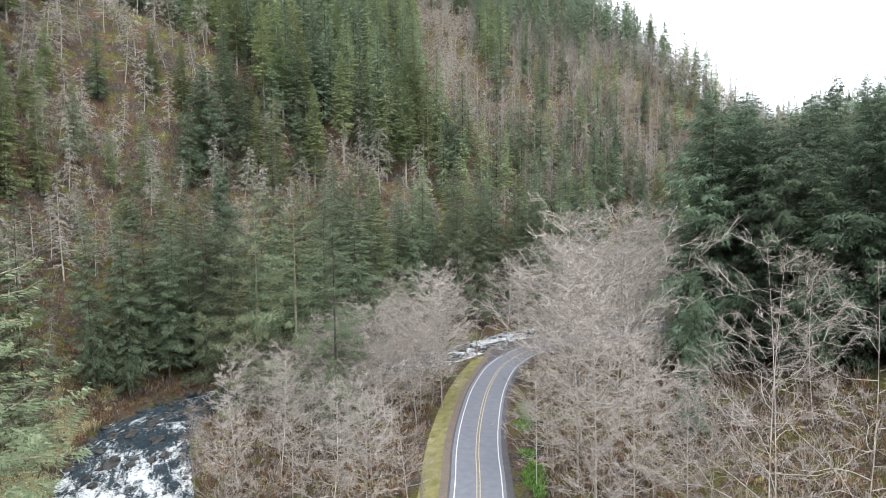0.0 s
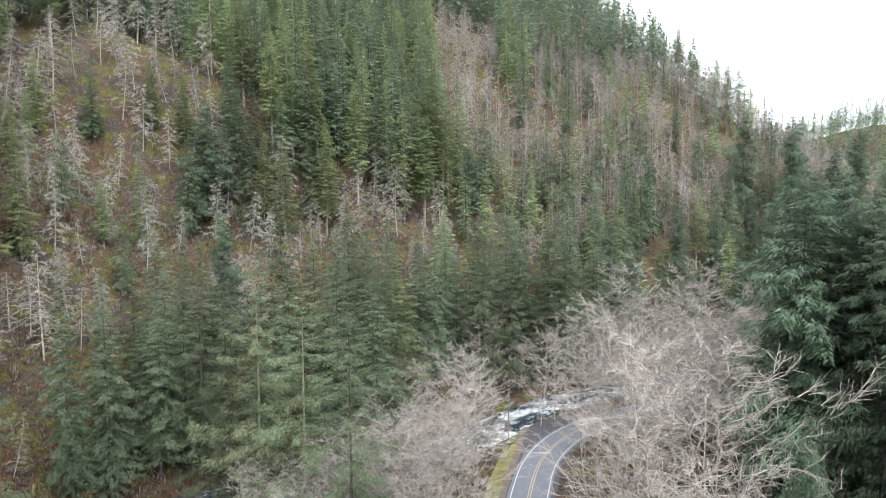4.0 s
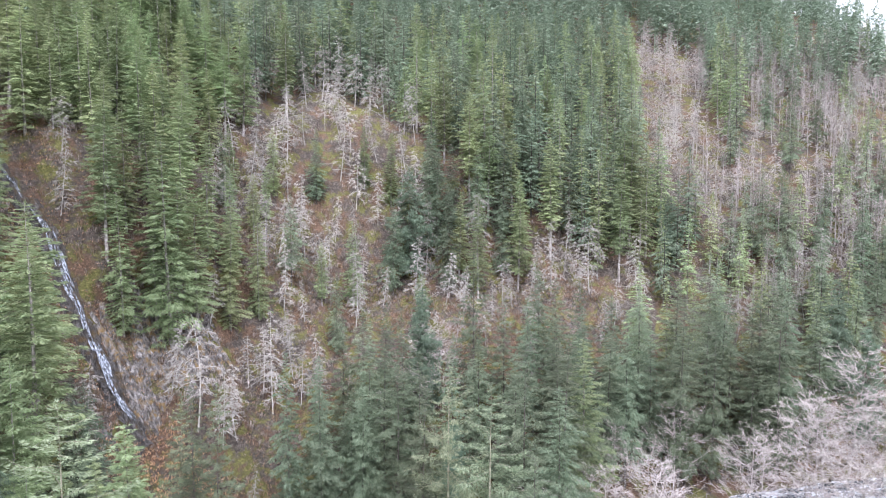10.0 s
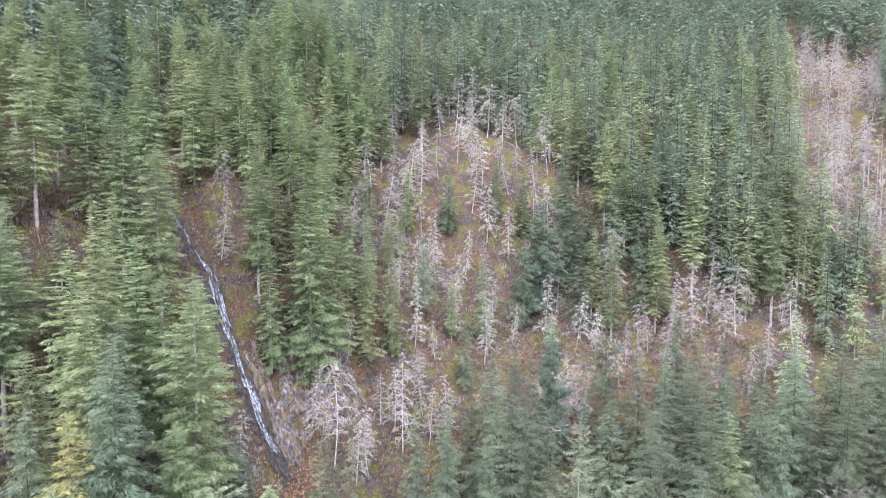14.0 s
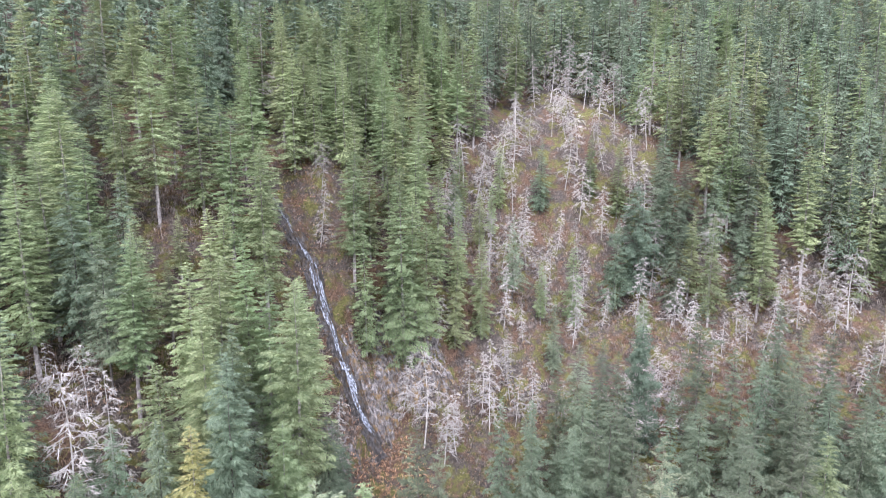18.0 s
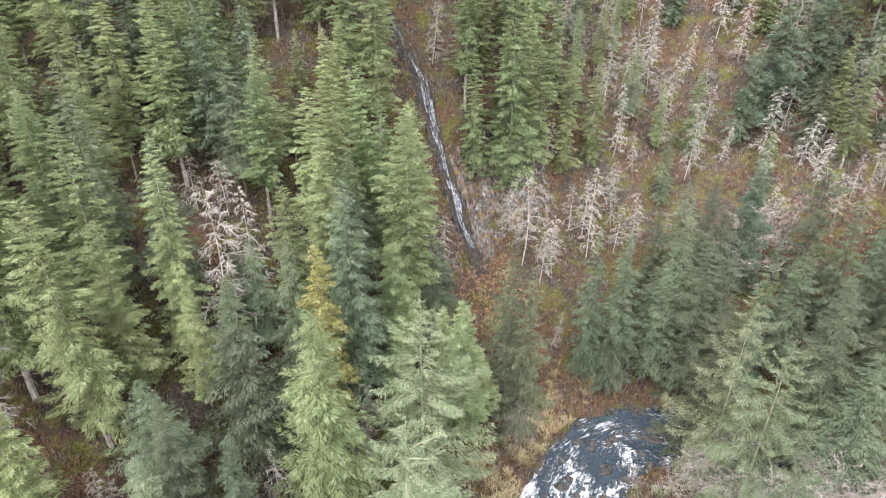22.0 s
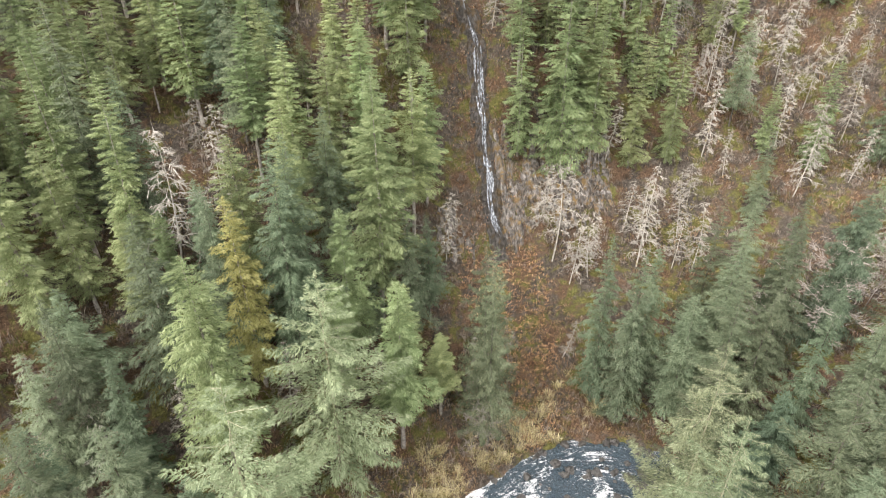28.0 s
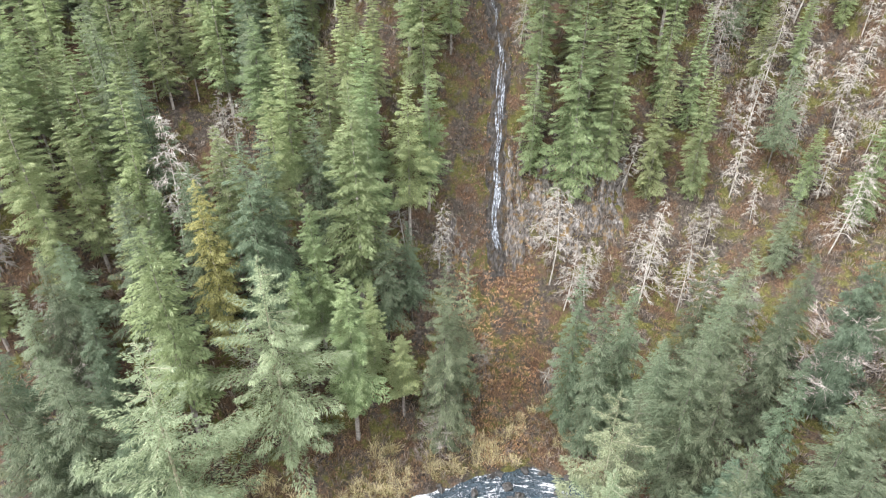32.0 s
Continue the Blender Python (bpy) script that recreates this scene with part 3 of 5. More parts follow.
def ribbon(line, left, right, lift, rows=2):
    """A strip along a line between two offsets to its right, at the ground of the road."""
    verts, faces = [], []
    n = len(line)
    for i, p in enumerate(line):
        a, b = line[max(i - 1, 0)], line[min(i + 1, n - 1)]
        d = (b - a)[:2] / np.linalg.norm((b - a)[:2])
        side = np.array([d[1], -d[0]])
        for k in range(rows):
            o = (left if np.isscalar(left) else left[i]) * (1 - k / (rows - 1)) + (right if np.isscalar(right) else right[i]) * k / (rows - 1)
            q = p[:2] + side * o
            verts.append((*q, lift(q, o) if callable(lift) else lift))
    for i in range(n - 1):
        for k in range(rows - 1):
            a = i * rows + k
            faces.append((a, a + 1, a + rows + 1, a + rows))
    return verts, faces


ROAD_F = resampled(ROAD, 1.5, 0, 14)
road = new("road", mesh_of("road", *ribbon(ROAD_F, -4.0, 3.9, 0.03), ASPHALT))
tagged(road, "two-lane grey asphalt road bending beside the stream", "road", kind="structure")
wide = np.array([-4.3 - 5.4 * math.exp(-((p[1] - 160) / 10.0) ** 2) for p in ROAD_F])
shoulder = new("pavement", mesh_of("shoulder", *ribbon(ROAD_F, wide, 4.9, 0.012), SHOULDER))
tagged(shoulder, "darker worn asphalt shoulder widening at the bend", "pavement", kind="structure")
for name, a, b, mat, text in (("edge_line", -3.42, -3.27, WHITE_LINE, "white painted edge line of the road"),
                              ("edge_line", 3.27, 3.42, WHITE_LINE, "white painted edge line of the road"),
                              ("centre_line", -0.29, -0.17, YELLOW_LINE, "yellow painted centre line of the road"),
                              ("centre_line", 0.17, 0.29, YELLOW_LINE, "yellow painted centre line of the road")):
    line = new(name, mesh_of(name, *ribbon(ROAD_F, a, b, 0.036), mat))
    tagged(line, text, "road marking", "road markings", "structure")
verge_line = ROAD_F[(ROAD_F[:, 1] > -60) & (ROAD_F[:, 1] < 158)]
verge_w = wide[(ROAD_F[:, 1] > -60) & (ROAD_F[:, 1] < 158)]
gravel = new("gravel_strip", mesh_of("gravel", *ribbon(verge_line, verge_w - 1.3, verge_w + 0.1, 0.002, 3), GRAVEL))
tagged(gravel, "strip of brown gravel along the road", "gravel", kind="structure")
verge = new("verge", mesh_of("verge", *ribbon(verge_line, verge_w - 4.2, verge_w - 1.2,
            lambda q, o: float(ground_z(q[0], q[1])) + 0.12, 5), VERGE))
tagged(verge, "yellow-green mown grass verge beside the road", "grass verge", kind="structure")

# the stream, with standing waves
stream_line = resampled(STREAM, 1.2, 3, 16)
sv, sf = ribbon(stream_line, -stream_line[:, 2] - 1.2, stream_line[:, 2] + 1.2, -3.0, 17)
sv = [(x, y, float(water_z(y)) + 0.16 * math.sin(x * 1.3 + 2 * math.sin(y * 0.9)) * math.sin(y * 1.1 + 1.7 * math.sin(x * 0.7))
       + 0.1 * math.sin(2.7 * x + y) * math.sin(2.3 * y - x)) for x, y, z in sv]
water = new("water", mesh_of("stream", sv, sf, WATER, True))
along = np.concatenate([[0], np.cumsum(np.linalg.norm(np.diff(stream_line[:, :2], axis=0), axis=1))])
flow = water.data.uv_layers.new(name="flow")
corner = np.empty(len(water.data.loops), int)
water.data.loops.foreach_get("vertex_index", corner)
lane = (corner % 17 / 16 - 0.5) * 2 * stream_line[corner // 17, 2]
flow.data.foreach_set("uv", np.stack([lane, along[corner // 17]], 1).ravel())
tagged(water, "fast blue-grey mountain stream with white rapids", "water", kind="structure")

# ---------------- trees ----------------
FIRS = [conifer_meshes(100 + i, (BARK_FIR, NEEDLES["fir"]), 230, 165, 0.0160, 0.12 + 0.06 * (i % 4), 0.112 + 0.014 * (i % 3), 0.3, 0.2, 0.6, 0.45, 0.0095, 0.25, 0.3, 0.3, 0.0, 0.0, 0.5) for i in range(7)]
GREYS = [conifer_meshes(200 + i, (BARK_SHADED, NEEDLES["blue"]), 205, 190, 0.0160, 0.06 + 0.06 * (i % 3), 0.145 + 0.017 * (i % 3), 0.5, 0.2, 0.78, 0.45, 0.0065, 0.25, 0.4, 0.35, 0.0, 0.08, 0.45) for i in range(6)]
SPRUCES = [conifer_meshes(300 + i, (BARK_SHADED, NEEDLES["hung"]), 125, 320, 0.0140, 0.05 + 0.03 * (i % 2), 0.165 + 0.015 * (i % 3), 0.5, 0.26, 0.68, 0.42, 0.0065, 0.25, 0.35, 0.6, 0.0005, 0.2, 0.3) for i in range(4)]
SITKAS = [conifer_meshes(350 + i, (BARK_SITKA, NEEDLES["spruce"]), 105, 520, 0.0122, 0.03, 0.255, 0.55, 0.26, 0.8, 0.34, 0.0065, 0.26, 0.35, 0.85, 0.0005, 0.16, 0.24) for i in range(2)]
DARKS = [conifer_meshes(400 + i, (BARK_SHADED, NEEDLES["dark"]), 240, 280, 0.0165, 0.04, 0.17, 0.6, 0.22, 0.58, 0.5, 0.007, 0.27, 0.75, 0.5, 0.0, 0.34, 0.42) for i in range(4)]
FULLS = [conifer_meshes(450 + i, (BARK_FIR, NEEDLES["fir"]), 225, 170, 0.0165, 0.03, 0.128 + 0.012 * (i % 2), 0.34, 0.18, 0.62, 0.42, 0.008, 0.25, 0.3, 0.3, 0.0, 0.0, 0.5) for i in range(3)]
YELLOWS = [conifer_meshes(500, (BARK_FIR, NEEDLES["yellow"]), 190, 150, 0.0175, 0.12, 0.12, 0.4, 0.12, 0.66, 0.4, 0.009, 0.25)]
SLOPE_FIRS = [conifer_meshes(520 + i, (BARK_FIR, NEEDLES["fir"]), 95, 44, 0.036, 0.12 + 0.05 * (i % 3), 0.128 + 0.016 * (i % 3), 0.36, 0.18, 0.82, 0.45, 0.0085, 0.3, 0.3) for i in range(5)]
SLOPE_GREYS = [conifer_meshes(540 + i, (BARK_SHADED, NEEDLES["slope"]), 95, 44, 0.036, 0.1 + 0.05 * (i % 3), 0.14 + 0.017 * (i % 3), 0.46, 0.18, 0.84, 0.45, 0.008, 0.3, 0.4) for i in range(5)]
SNAGS = [bare_meshes(600 + i, (BARK_SNAG, TWIGS_SNAG), 42 - 7 * (i % 3), 9, 10, 0.1 + 0.1 * (i % 3), 0.145 + 0.035 * (i % 3), 0.15, 0.4, 0.0065, 0.00125, 0.55) for i in range(8)]
ALDERS = [bare_meshes(700 + i, (BARK_ALDER, TWIGS_ALDER), 42, 9, 8, 0.16, 0.27 + 0.03 * (i % 3), 0.3, 0.3, 0.0039, 0.00085, 0.0, 0.08) for i in range(7)]
THIN_ALDERS = [bare_meshes(760 + i, (BARK_ALDER, TWIGS_ALDER), 30, 8, 8, 0.22, 0.2 + 0.03 * i, 0.3, 0.35, 0.0022, 0.0004, 0.0, 0.1) for i in range(3)]
KINDS = {
    "fir": (FIRS, "fir", "green fir with a narrow crown and pale trunk on the slope", "conifer"),
    "grey": (GREYS, "hemlock", "grey-green conifer with drooping branches on the slope", "conifer"),
    "slope_fir": (SLOPE_FIRS, "fir", "green fir in the dense stand of the upper slope", "conifer"),
    "slope_grey": (SLOPE_GREYS, "hemlock", "conifer in the dense stand of the upper slope, coloured blue-green as through haze", "conifer"),
    "spruce": (SPRUCES, "spruce", "tall spruce with lichen-hung drooping branches beside the stream", "conifer"),
    "dark": (DARKS, "young_conifer", "dense dark green conifer with branches to the ground", "conifer"),
    "sitka": (SITKAS, "spruce", "large old spruce with long bare lichen-covered drooping limbs", "conifer"),
    "thin": (THIN_ALDERS, "alder", "slender leafless alder standing alone beside the road", "bare tree"),
    "full": (FULLS, "fir", "green fir with branches down to the rock face", "conifer"),
    "yellow": (YELLOWS, "yellow_conifer", "yellowing conifer with thin needles on the slope", "conifer"),
    "snag": (SNAGS, "bare_tree", "leafless pale tree hung with lichen on the slope", "bare tree"),
    "alder": (ALDERS, "alder", "leafless alder with a haze of fine greyish pink twigs", "bare tree"),
}
tree_rng = np.random.default_rng(5)
stems = []


def tree(kind, x, y, h, wide=1.0, sink=0.0):
    """One tree with its foot on the ground at x, y."""
    meshes, name, label, category = KINDS[kind]
    pick = meshes[tree_rng.integers(len(meshes))]
    ob = new(name)
    ob.empty_display_size = 1.0
    s = h * wide
    lean = 0.06 if kind == "snag" else 0.03 if kind == "alder" else 0.014
    ob.matrix_basis = Matrix.LocRotScale((x, y, float(ground_z(x, y)) - sink),
                                         Euler((tree_rng.normal(0, lean), tree_rng.normal(0, lean), tree_rng.uniform(0, 6.28))), (s, s, h))
    tagged(ob, label, category, "trees of the valley")
    part("trunk", pick[0], ob)
    part("crown", pick[1], ob)
    stems.append((x, y))
    return ob


# trees that stand out, one by one
tree("snag", -87.5, 0.5, 30, 0.8)
tree("snag", -85.4, 5.4, 32, 0.8)
tree("fir", -109.5, 29.4, 29)
tree("fir", -77.0, 8.2, 34)
tree("spruce", -55.0, 24.6, 48)
tree("grey", -57.0, 33.5, 40, 1.1)
tree("fir", -86.9, 39.6, 23)
tree("snag", -72.5, 0.0, 28, 1.2)
tree("fir", -84.0, -2.5, 38, 1.1)
tree("grey", -59.5, 163.9, 22)
tree("yellow", -79.5, 51.8, 39)
tree("sitka", -30.8, 35.5, 47, 1.05)
tree("fir", -115.4, 21.4, 26)
tree("fir", -124.5, 25.7, 19)
tree("fir", -124.0, 35.7, 18)
tree("fir", -108.9, 55.0, 32)
tree("fir", -119.8, 65.4, 17)
tree("fir", -94.2, 75.3, 52)
tree("fir", -88.9, 25.6, 32)
tree("fir", -69.7, 45.2, 47, 1.1)
tree("fir", -85.0, 78.6, 26)
tree("fir", -136.6, 46.5, 32)
tree("fir", -137.0, 60.6, 17)
tree("fir", -115.5, 59.0, 30)
tree("fir", -129.7, 71.9, 15)
tree("fir", -108.0, 85.0, 37)
tree("fir", -126.5, 114.0, 34)
tree("fir", -120.0, 121.0, 24)
tree("fir", -124.8, 125.6, 19)
tree("fir", -85.7, 33.8, 24)
tree("fir", -138.8, 134.0, 32)
tree("fir", -174.0, 195.0, 21)
tree("fir", -97.9, 251.8, 27)
tree("fir", -100.9, 283.8, 33)
tree("fir", -55.0, 231.7, 43)
tree("fir", -70.7, 339.0, 25)
tree("fir", -33.7, 261.4, 47)
tree("fir", -32.6, 245.0, 41)
tree("fir", -31.3, 262.5, 52)
tree("fir", -146.4, 251.5, 32)
tree("fir", -81.0, 259.0, 30)
tree("fir", -124.5, 88.4, 41)
tree("fir", -84.8, 189.8, 14, 1.6)
tree("fir", -25.0, 141.5, 52)
tree("full", -117.0, 122.5, 52)
tree("full", -126.8, 135.7, 32)
tree("grey", -83.1, 58.4, 44, 1.1)
tree("grey", -97.0, 44.0, 16)
tree("grey", -79.0, 38.9, 37, 1.2)
tree("grey", -79.2, 24.7, 23, 1.5)
tree("grey", -60.3, 22.5, 36, 1.2)
tree("grey", -90.4, 73.5, 17)
tree("grey", -81.0, 148.7, 38, 1.15)
tree("grey", -77.0, 134.7, 31)
tree("grey", -81.6, 47.8, 37)
tree("grey", -81.4, 128.8, 38, 1.1)
tree("grey", -73.4, 133.0, 36, 1.05)
tree("grey", -82.0, 160.0, 31)
tree("grey", -67.4, 248.2, 34)
tree("grey", -80.9, 249.3, 23)
tree("grey", -53.3, 157.0, 38)
tree("grey", -26.2, 183.0, 34)
tree("snag", -115.5, 43.6, 11)
tree("snag", -110.9, 47.7, 12)
tree("snag", -106.6, 83.9, 19)
tree("snag", -120.9, 173.3, 12)
tree("snag", -117.4, 182.0, 14)
tree("snag", -101.7, 125.3, 17)
tree("snag", -104.9, 139.0, 17)
tree("snag", -106.1, 151.2, 12)
tree("snag", -138.7, 194.0, 27)
tree("snag", -124.7, 206.0, 27)
tree("snag", -122.0, 220.0, 11)
tree("snag", -116.0, 223.0, 11)
tree("snag", -138.7, 174.0, 27)
tree("snag", -135.3, 110.0, 18)
tree("snag", -27.4, 329.0, 27)
tree("snag", -11.9, 300.0, 27)
tree("snag", 13.0, 337.3, 21)
tree("sitka", -69.5, 63.5, 46, 1.4)
tree("sitka", -52.6, 50.5, 52, 1.3)
tree("sitka", -46.0, 117.5, 50)
tree("sitka", -88.2, 97.0, 34, 0.75)
tree("spruce", -11.0, 204.2, 44)
tree("spruce", 13.8, 220.7, 48)
tree("spruce", 27.3, 221.5, 42)
tree("spruce", -35.3, 130.0, 52)
tree("spruce", -28.5, 134.0, 52)
tree("dark", -17.8, 267.3, 24, 1.3)
tree("dark", 42.2, 117.0, 52, 1.25)
tree("dark", 49.5, 121.0, 48, 1.25)
tree("dark", 49.0, 113.5, 45, 1.25)
tree("dark", 51.0, 104.0, 42, 1.25)
tree("dark", 57.5, 112.5, 43, 1.25)
tree("dark", 57.0, 95.5, 42, 1.25)
tree("dark", 54.0, 140.0, 51, 1.25)
tree("dark", 66.0, 124.0, 43, 1.25)
tree("dark", 66.0, 105.0, 41, 1.25)
tree("dark", 63.0, 88.0, 39, 1.25)
tree("dark", 74.0, 112.0, 42, 1.25)
tree("alder", -30.9, 109.6, 20)
tree("alder", -32.4, 91.5, 17)
tree("alder", -22.7, 108.6, 20)
tree("alder", 13.0, 82.4, 23)
tree("alder", 16.3, 63.2, 25)
tree("grey", -88.8, 60.5, 39)
tree("spruce", -52.7, 121.2, 47, .8)
tree("fir", -131.7, 141.6, 34)
tree("fir", -64.7, 226.0, 31)
tree("spruce", -9.0, 183.5, 52, .85)
tree("spruce", 15.5, 203.0, 52, .9)
tree("dark", -95.0, 203.0, 37, 1.2)
tree("alder", -10.0, 180.8, 24)
tree("alder", 21.5, 196.0, 30)
tree("alder", 37.0, 167.0, 36)
tree("alder", 32.5, 207.0, 40)
tree("alder", -25.4, 120.8, 19)
tree("alder", -12.3, 149.0, 25)
tree("thin", 44.5, 83.7, 24)
tree("sitka", -37.0, 115.0, 45, 1.1)
tree("spruce", -77.0, 94.0, 47, .8)
tree("grey", -76.5, 123.0, 45, .85)
tree("dark", 31.5, 92.0, 27, 0.6)
tree("thin", 23.2, 47.8, 35)
tree("snag", -86.4, 5.5, 26)
tree("snag", -80.6, -3.7, 18)
tree("snag", -79.8, -8.2, 14)
tree("snag", -77.7, -12.8, 14)
tree("snag", -78.4, 15.6, 12)
tree("snag", -75.3, 38.8, 14)
tree("snag", -77.5, -1.0, 20)
tree("grey", -72.5, 25.1, 34)
tree("fir", -92.4, 12.4, 42)
tree("fir", -85.1, 18.8, 40)
tree("fir", -75.7, 75.9, 40, 1.1)
tree("fir", -81.4, 84.8, 22, 1.4)
tree("full", -115.2, 139.6, 32)
tree("full", -113.7, 148.7, 30)
tree("grey", -90.9, 45.6, 24)
tree("grey", -82.2, 119.2, 44, 0.75)
tree("spruce", -81.8, 93.9, 44, 0.8)
tree("fir", -105.4, 77.0, 38)
tree("fir", -108.0, 68.5, 36)
tree("fir", -113.5, 89.1, 32)
tree("fir", -115.7, 129.6, 36)
tree("dark", -74.6, 165.9, 36)
tree("dark", -54.1, 141.0, 30)
tree("snag", -99.9, 47.5, 20)
tree("snag", -105.5, 91.7, 18)
tree("snag", -120.4, 157.4, 14)
tree("snag", -119.5, 194.1, 16)
tree("snag", -107.0, 190.8, 16)
tree("snag", -108.1, 160.9, 12)
tree("snag", -96.9, 186.2, 14)
tree("snag", -110.8, 115.9, 15)
tree("snag", -104.7, 127.6, 10)
tree("snag", -102.6, 147.9, 18)
tree("snag", -81.2, 93.3, 22)
tree("snag", -90.5, 115.8, 12)
tree("snag", -81.4, 74.9, 16)
tree("snag", -91.3, 102.8, 12)
tree("snag", -72.0, 18.9, 16)
tree("snag", -71.3, 25.4, 18)
tree("snag", -76.0, 55.3, 18)
tree("alder", -75.6, 92.6, 14)
tree("alder", -73.6, 164.5, 26)
tree("grey", -70.2, 21.1, 30, 1.2)
tree("grey", -69.0, 31.5, 28, 1.2)
tree("grey", -56.1, 42.1, 30, 1.2)
tree("grey", -53.3, 29.6, 34, 1.2)
tree("grey", -43.8, 152.3, 42, 1.1)
tree("grey", -28.5, 127.3, 42, 1.2)
tree("grey", 20.3, 355.8, 30)
tree("grey", 29.8, 338.6, 32)
tree("grey", 43.1, 361.3, 30)
tree("grey", 49.0, 329.8, 32)
tree("grey", 24.1, 303.2, 30)
tree("grey", 37.2, 296.8, 32)
tree("grey", 51.3, 301.3, 32)
tree("grey", 64.4, 332.7, 30)
tree("grey", 88.1, 359.6, 30)
tree("grey", 96.8, 345.7, 30)
tree("grey", 69.3, 302.5, 32)
tree("alder", -72.9, -13.6, 12)
tree("snag", -147.3, 217.6, 20)
tree("snag", -143.4, 222.6, 22)
tree("snag", -134.2, 220.8, 20)
tree("snag", -132.0, 228.0, 22)
tree("snag", -123.4, 224.8, 18)
tree("snag", -135.1, 212.0, 18)
tree("snag", -124.5, 212.8, 18)
tree("snag", -160.5, 213.3, 20)
tree("snag", -141.2, 231.2, 24)
tree("snag", -137.1, 202.3, 18)
tree("snag", -144.1, 198.7, 18)
tree("snag", -136.7, 248.3, 22)
tree("snag", -122.3, 234.5, 22)
tree("snag", -28.0, 419.6, 22)
tree("snag", -16.4, 394.7, 22)
tree("snag", -6.1, 366.0, 20)
tree("snag", 5.8, 352.2, 20)
tree("snag", 20.3, 397.2, 20)
tree("snag", 23.6, 355.5, 20)
tree("fir", -130.2, 49.1, 36)
tree("fir", -137.8, 54.0, 40)
tree("fir", -140.0, 72.2, 36)
tree("fir", -156.8, 84.7, 38)
tree("fir", -185.6, 103.6, 40)
tree("fir", -138.8, 81.5, 34)
tree("fir", -189.9, 115.3, 34)
tree("fir", -150.4, 98.5, 26)
tree("fir", -133.9, 94.0, 30)
tree("fir", -198.8, 145.3, 36)
tree("fir", -162.7, 129.7, 38)
tree("fir", -134.1, 120.9, 28)
tree("fir", -162.0, 144.5, 34)
tree("fir", -146.1, 140.9, 34)
tree("fir", -192.4, 183.3, 22)
tree("fir", -204.5, 269.6, 30)
tree("fir", -176.9, 258.6, 24)
tree("fir", -128.4, 276.8, 36)
tree("fir", -121.7, 271.6, 30)
tree("fir", -107.8, 299.7, 34)
tree("fir", -91.4, 330.7, 34)
tree("fir", -58.4, 344.1, 32)
tree("fir", -111.2, 230.0, 26)
tree("fir", -69.6, 234.9, 34)
tree("fir", -69.3, 283.7, 34)
tree("fir", -103.6, 62.4, 38)
tree("fir", -111.2, 76.6, 38)
tree("fir", -62.1, 217.3, 36)
tree("grey", -186.1, 238.6, 34)
tree("grey", -209.8, 295.5, 36)
tree("grey", -185.1, 296.5, 36)
tree("grey", -155.3, 253.9, 34)
tree("grey", -151.4, 263.8, 36)
tree("grey", -167.4, 311.3, 36)
tree("grey", -132.6, 341.4, 36)
tree("grey", -130.4, 309.6, 36)
tree("grey", -98.5, 261.7, 36, 0.8)
tree("grey", -127.4, 382.7, 36)
tree("grey", -93.4, 299.2, 36)
tree("grey", -71.9, 255.8, 36)
tree("grey", -101.3, 342.5, 36)
tree("grey", -79.9, 318.8, 34)
tree("grey", -74.0, 330.4, 36)
tree("grey", -76.3, 353.9, 36)
tree("grey", -68.7, 372.6, 36)
tree("grey", -95.7, 222.4, 32)
tree("grey", -57.7, 246.8, 36)
tree("grey", -78.1, 219.0, 34)
tree("grey", -50.1, 257.0, 36)
tree("grey", -37.5, 254.0, 36)
tree("grey", -151.4, 221.8, 32)
tree("grey", -209.8, 177.4, 30)
tree("grey", -220.3, 202.6, 30)
tree("grey", -100.0, 67.9, 34)
tree("grey", -96.5, 85.9, 26)
tree("grey", -78.5, 175.2, 30, 0.8)
tree("grey", -47.8, 177.5, 36)
tree("grey", -49.6, 197.1, 34)
tree("grey", -40.9, 174.7, 38)
tree("grey", -27.2, 191.7, 38)
tree("grey", -26.4, 174.2, 40)
tree("spruce", -36.2, 160.9, 42)
tree("dark", -177.3, 106.8, 30)
tree("snag", -160.5, 221.0, 23)
tree("snag", -107.3, 222.0, 18)
tree("snag", -113.0, 197.4, 16)
tree("snag", -90.6, 204.4, 26)
tree("snag", -80.2, 197.5, 18)
tree("snag", -75.9, 214.5, 26)
tree("snag", -76.0, 201.5, 13)
tree("snag", -65.1, 209.9, 14)
tree("snag", -65.9, 201.2, 13)
tree("snag", -57.6, 221.2, 18)
tree("snag", -51.8, 221.4, 26)
tree("snag", -49.7, 231.5, 23)
tree("snag", -41.1, 233.5, 26)
tree("snag", -34.8, 219.0, 16)
tree("snag", -65.0, 192.4, 17)
tree("snag", -100.9, 137.4, 26)
tree("snag", -104.9, 117.4, 26)
tree("snag", -151.1, 193.9, 18)
tree("snag", -201.9, 233.8, 21)
tree("snag", -187.8, 157.8, 21)
tree("snag", -219.6, 191.5, 21)
tree("snag", -224.1, 215.0, 21)
tree("snag", -93.6, 39.5, 29)
tree("snag", -140.9, 114.8, 13)
tree("snag", -70.8, 180.0, 18)
tree("snag", -57.1, 209.4, 18)
tree("snag", -43.3, 227.6, 21)
tree("snag", -31.6, 226.6, 18)
tree("snag", -90.6, 195.4, 21)
tree("alder", -200.4, 132.0, 22)
tree("alder", -168.9, 118.8, 18)
tree("alder", -73.6, 175.8, 18)
tree("alder", -41.5, 205.8, 18)
tree("alder", -103.9, 74.1, 14)
tree("grey", 17.1, 214.4, 50, 0.9)
tree("grey", 33.8, 272.3, 38)
tree("grey", 47.6, 281.3, 38)
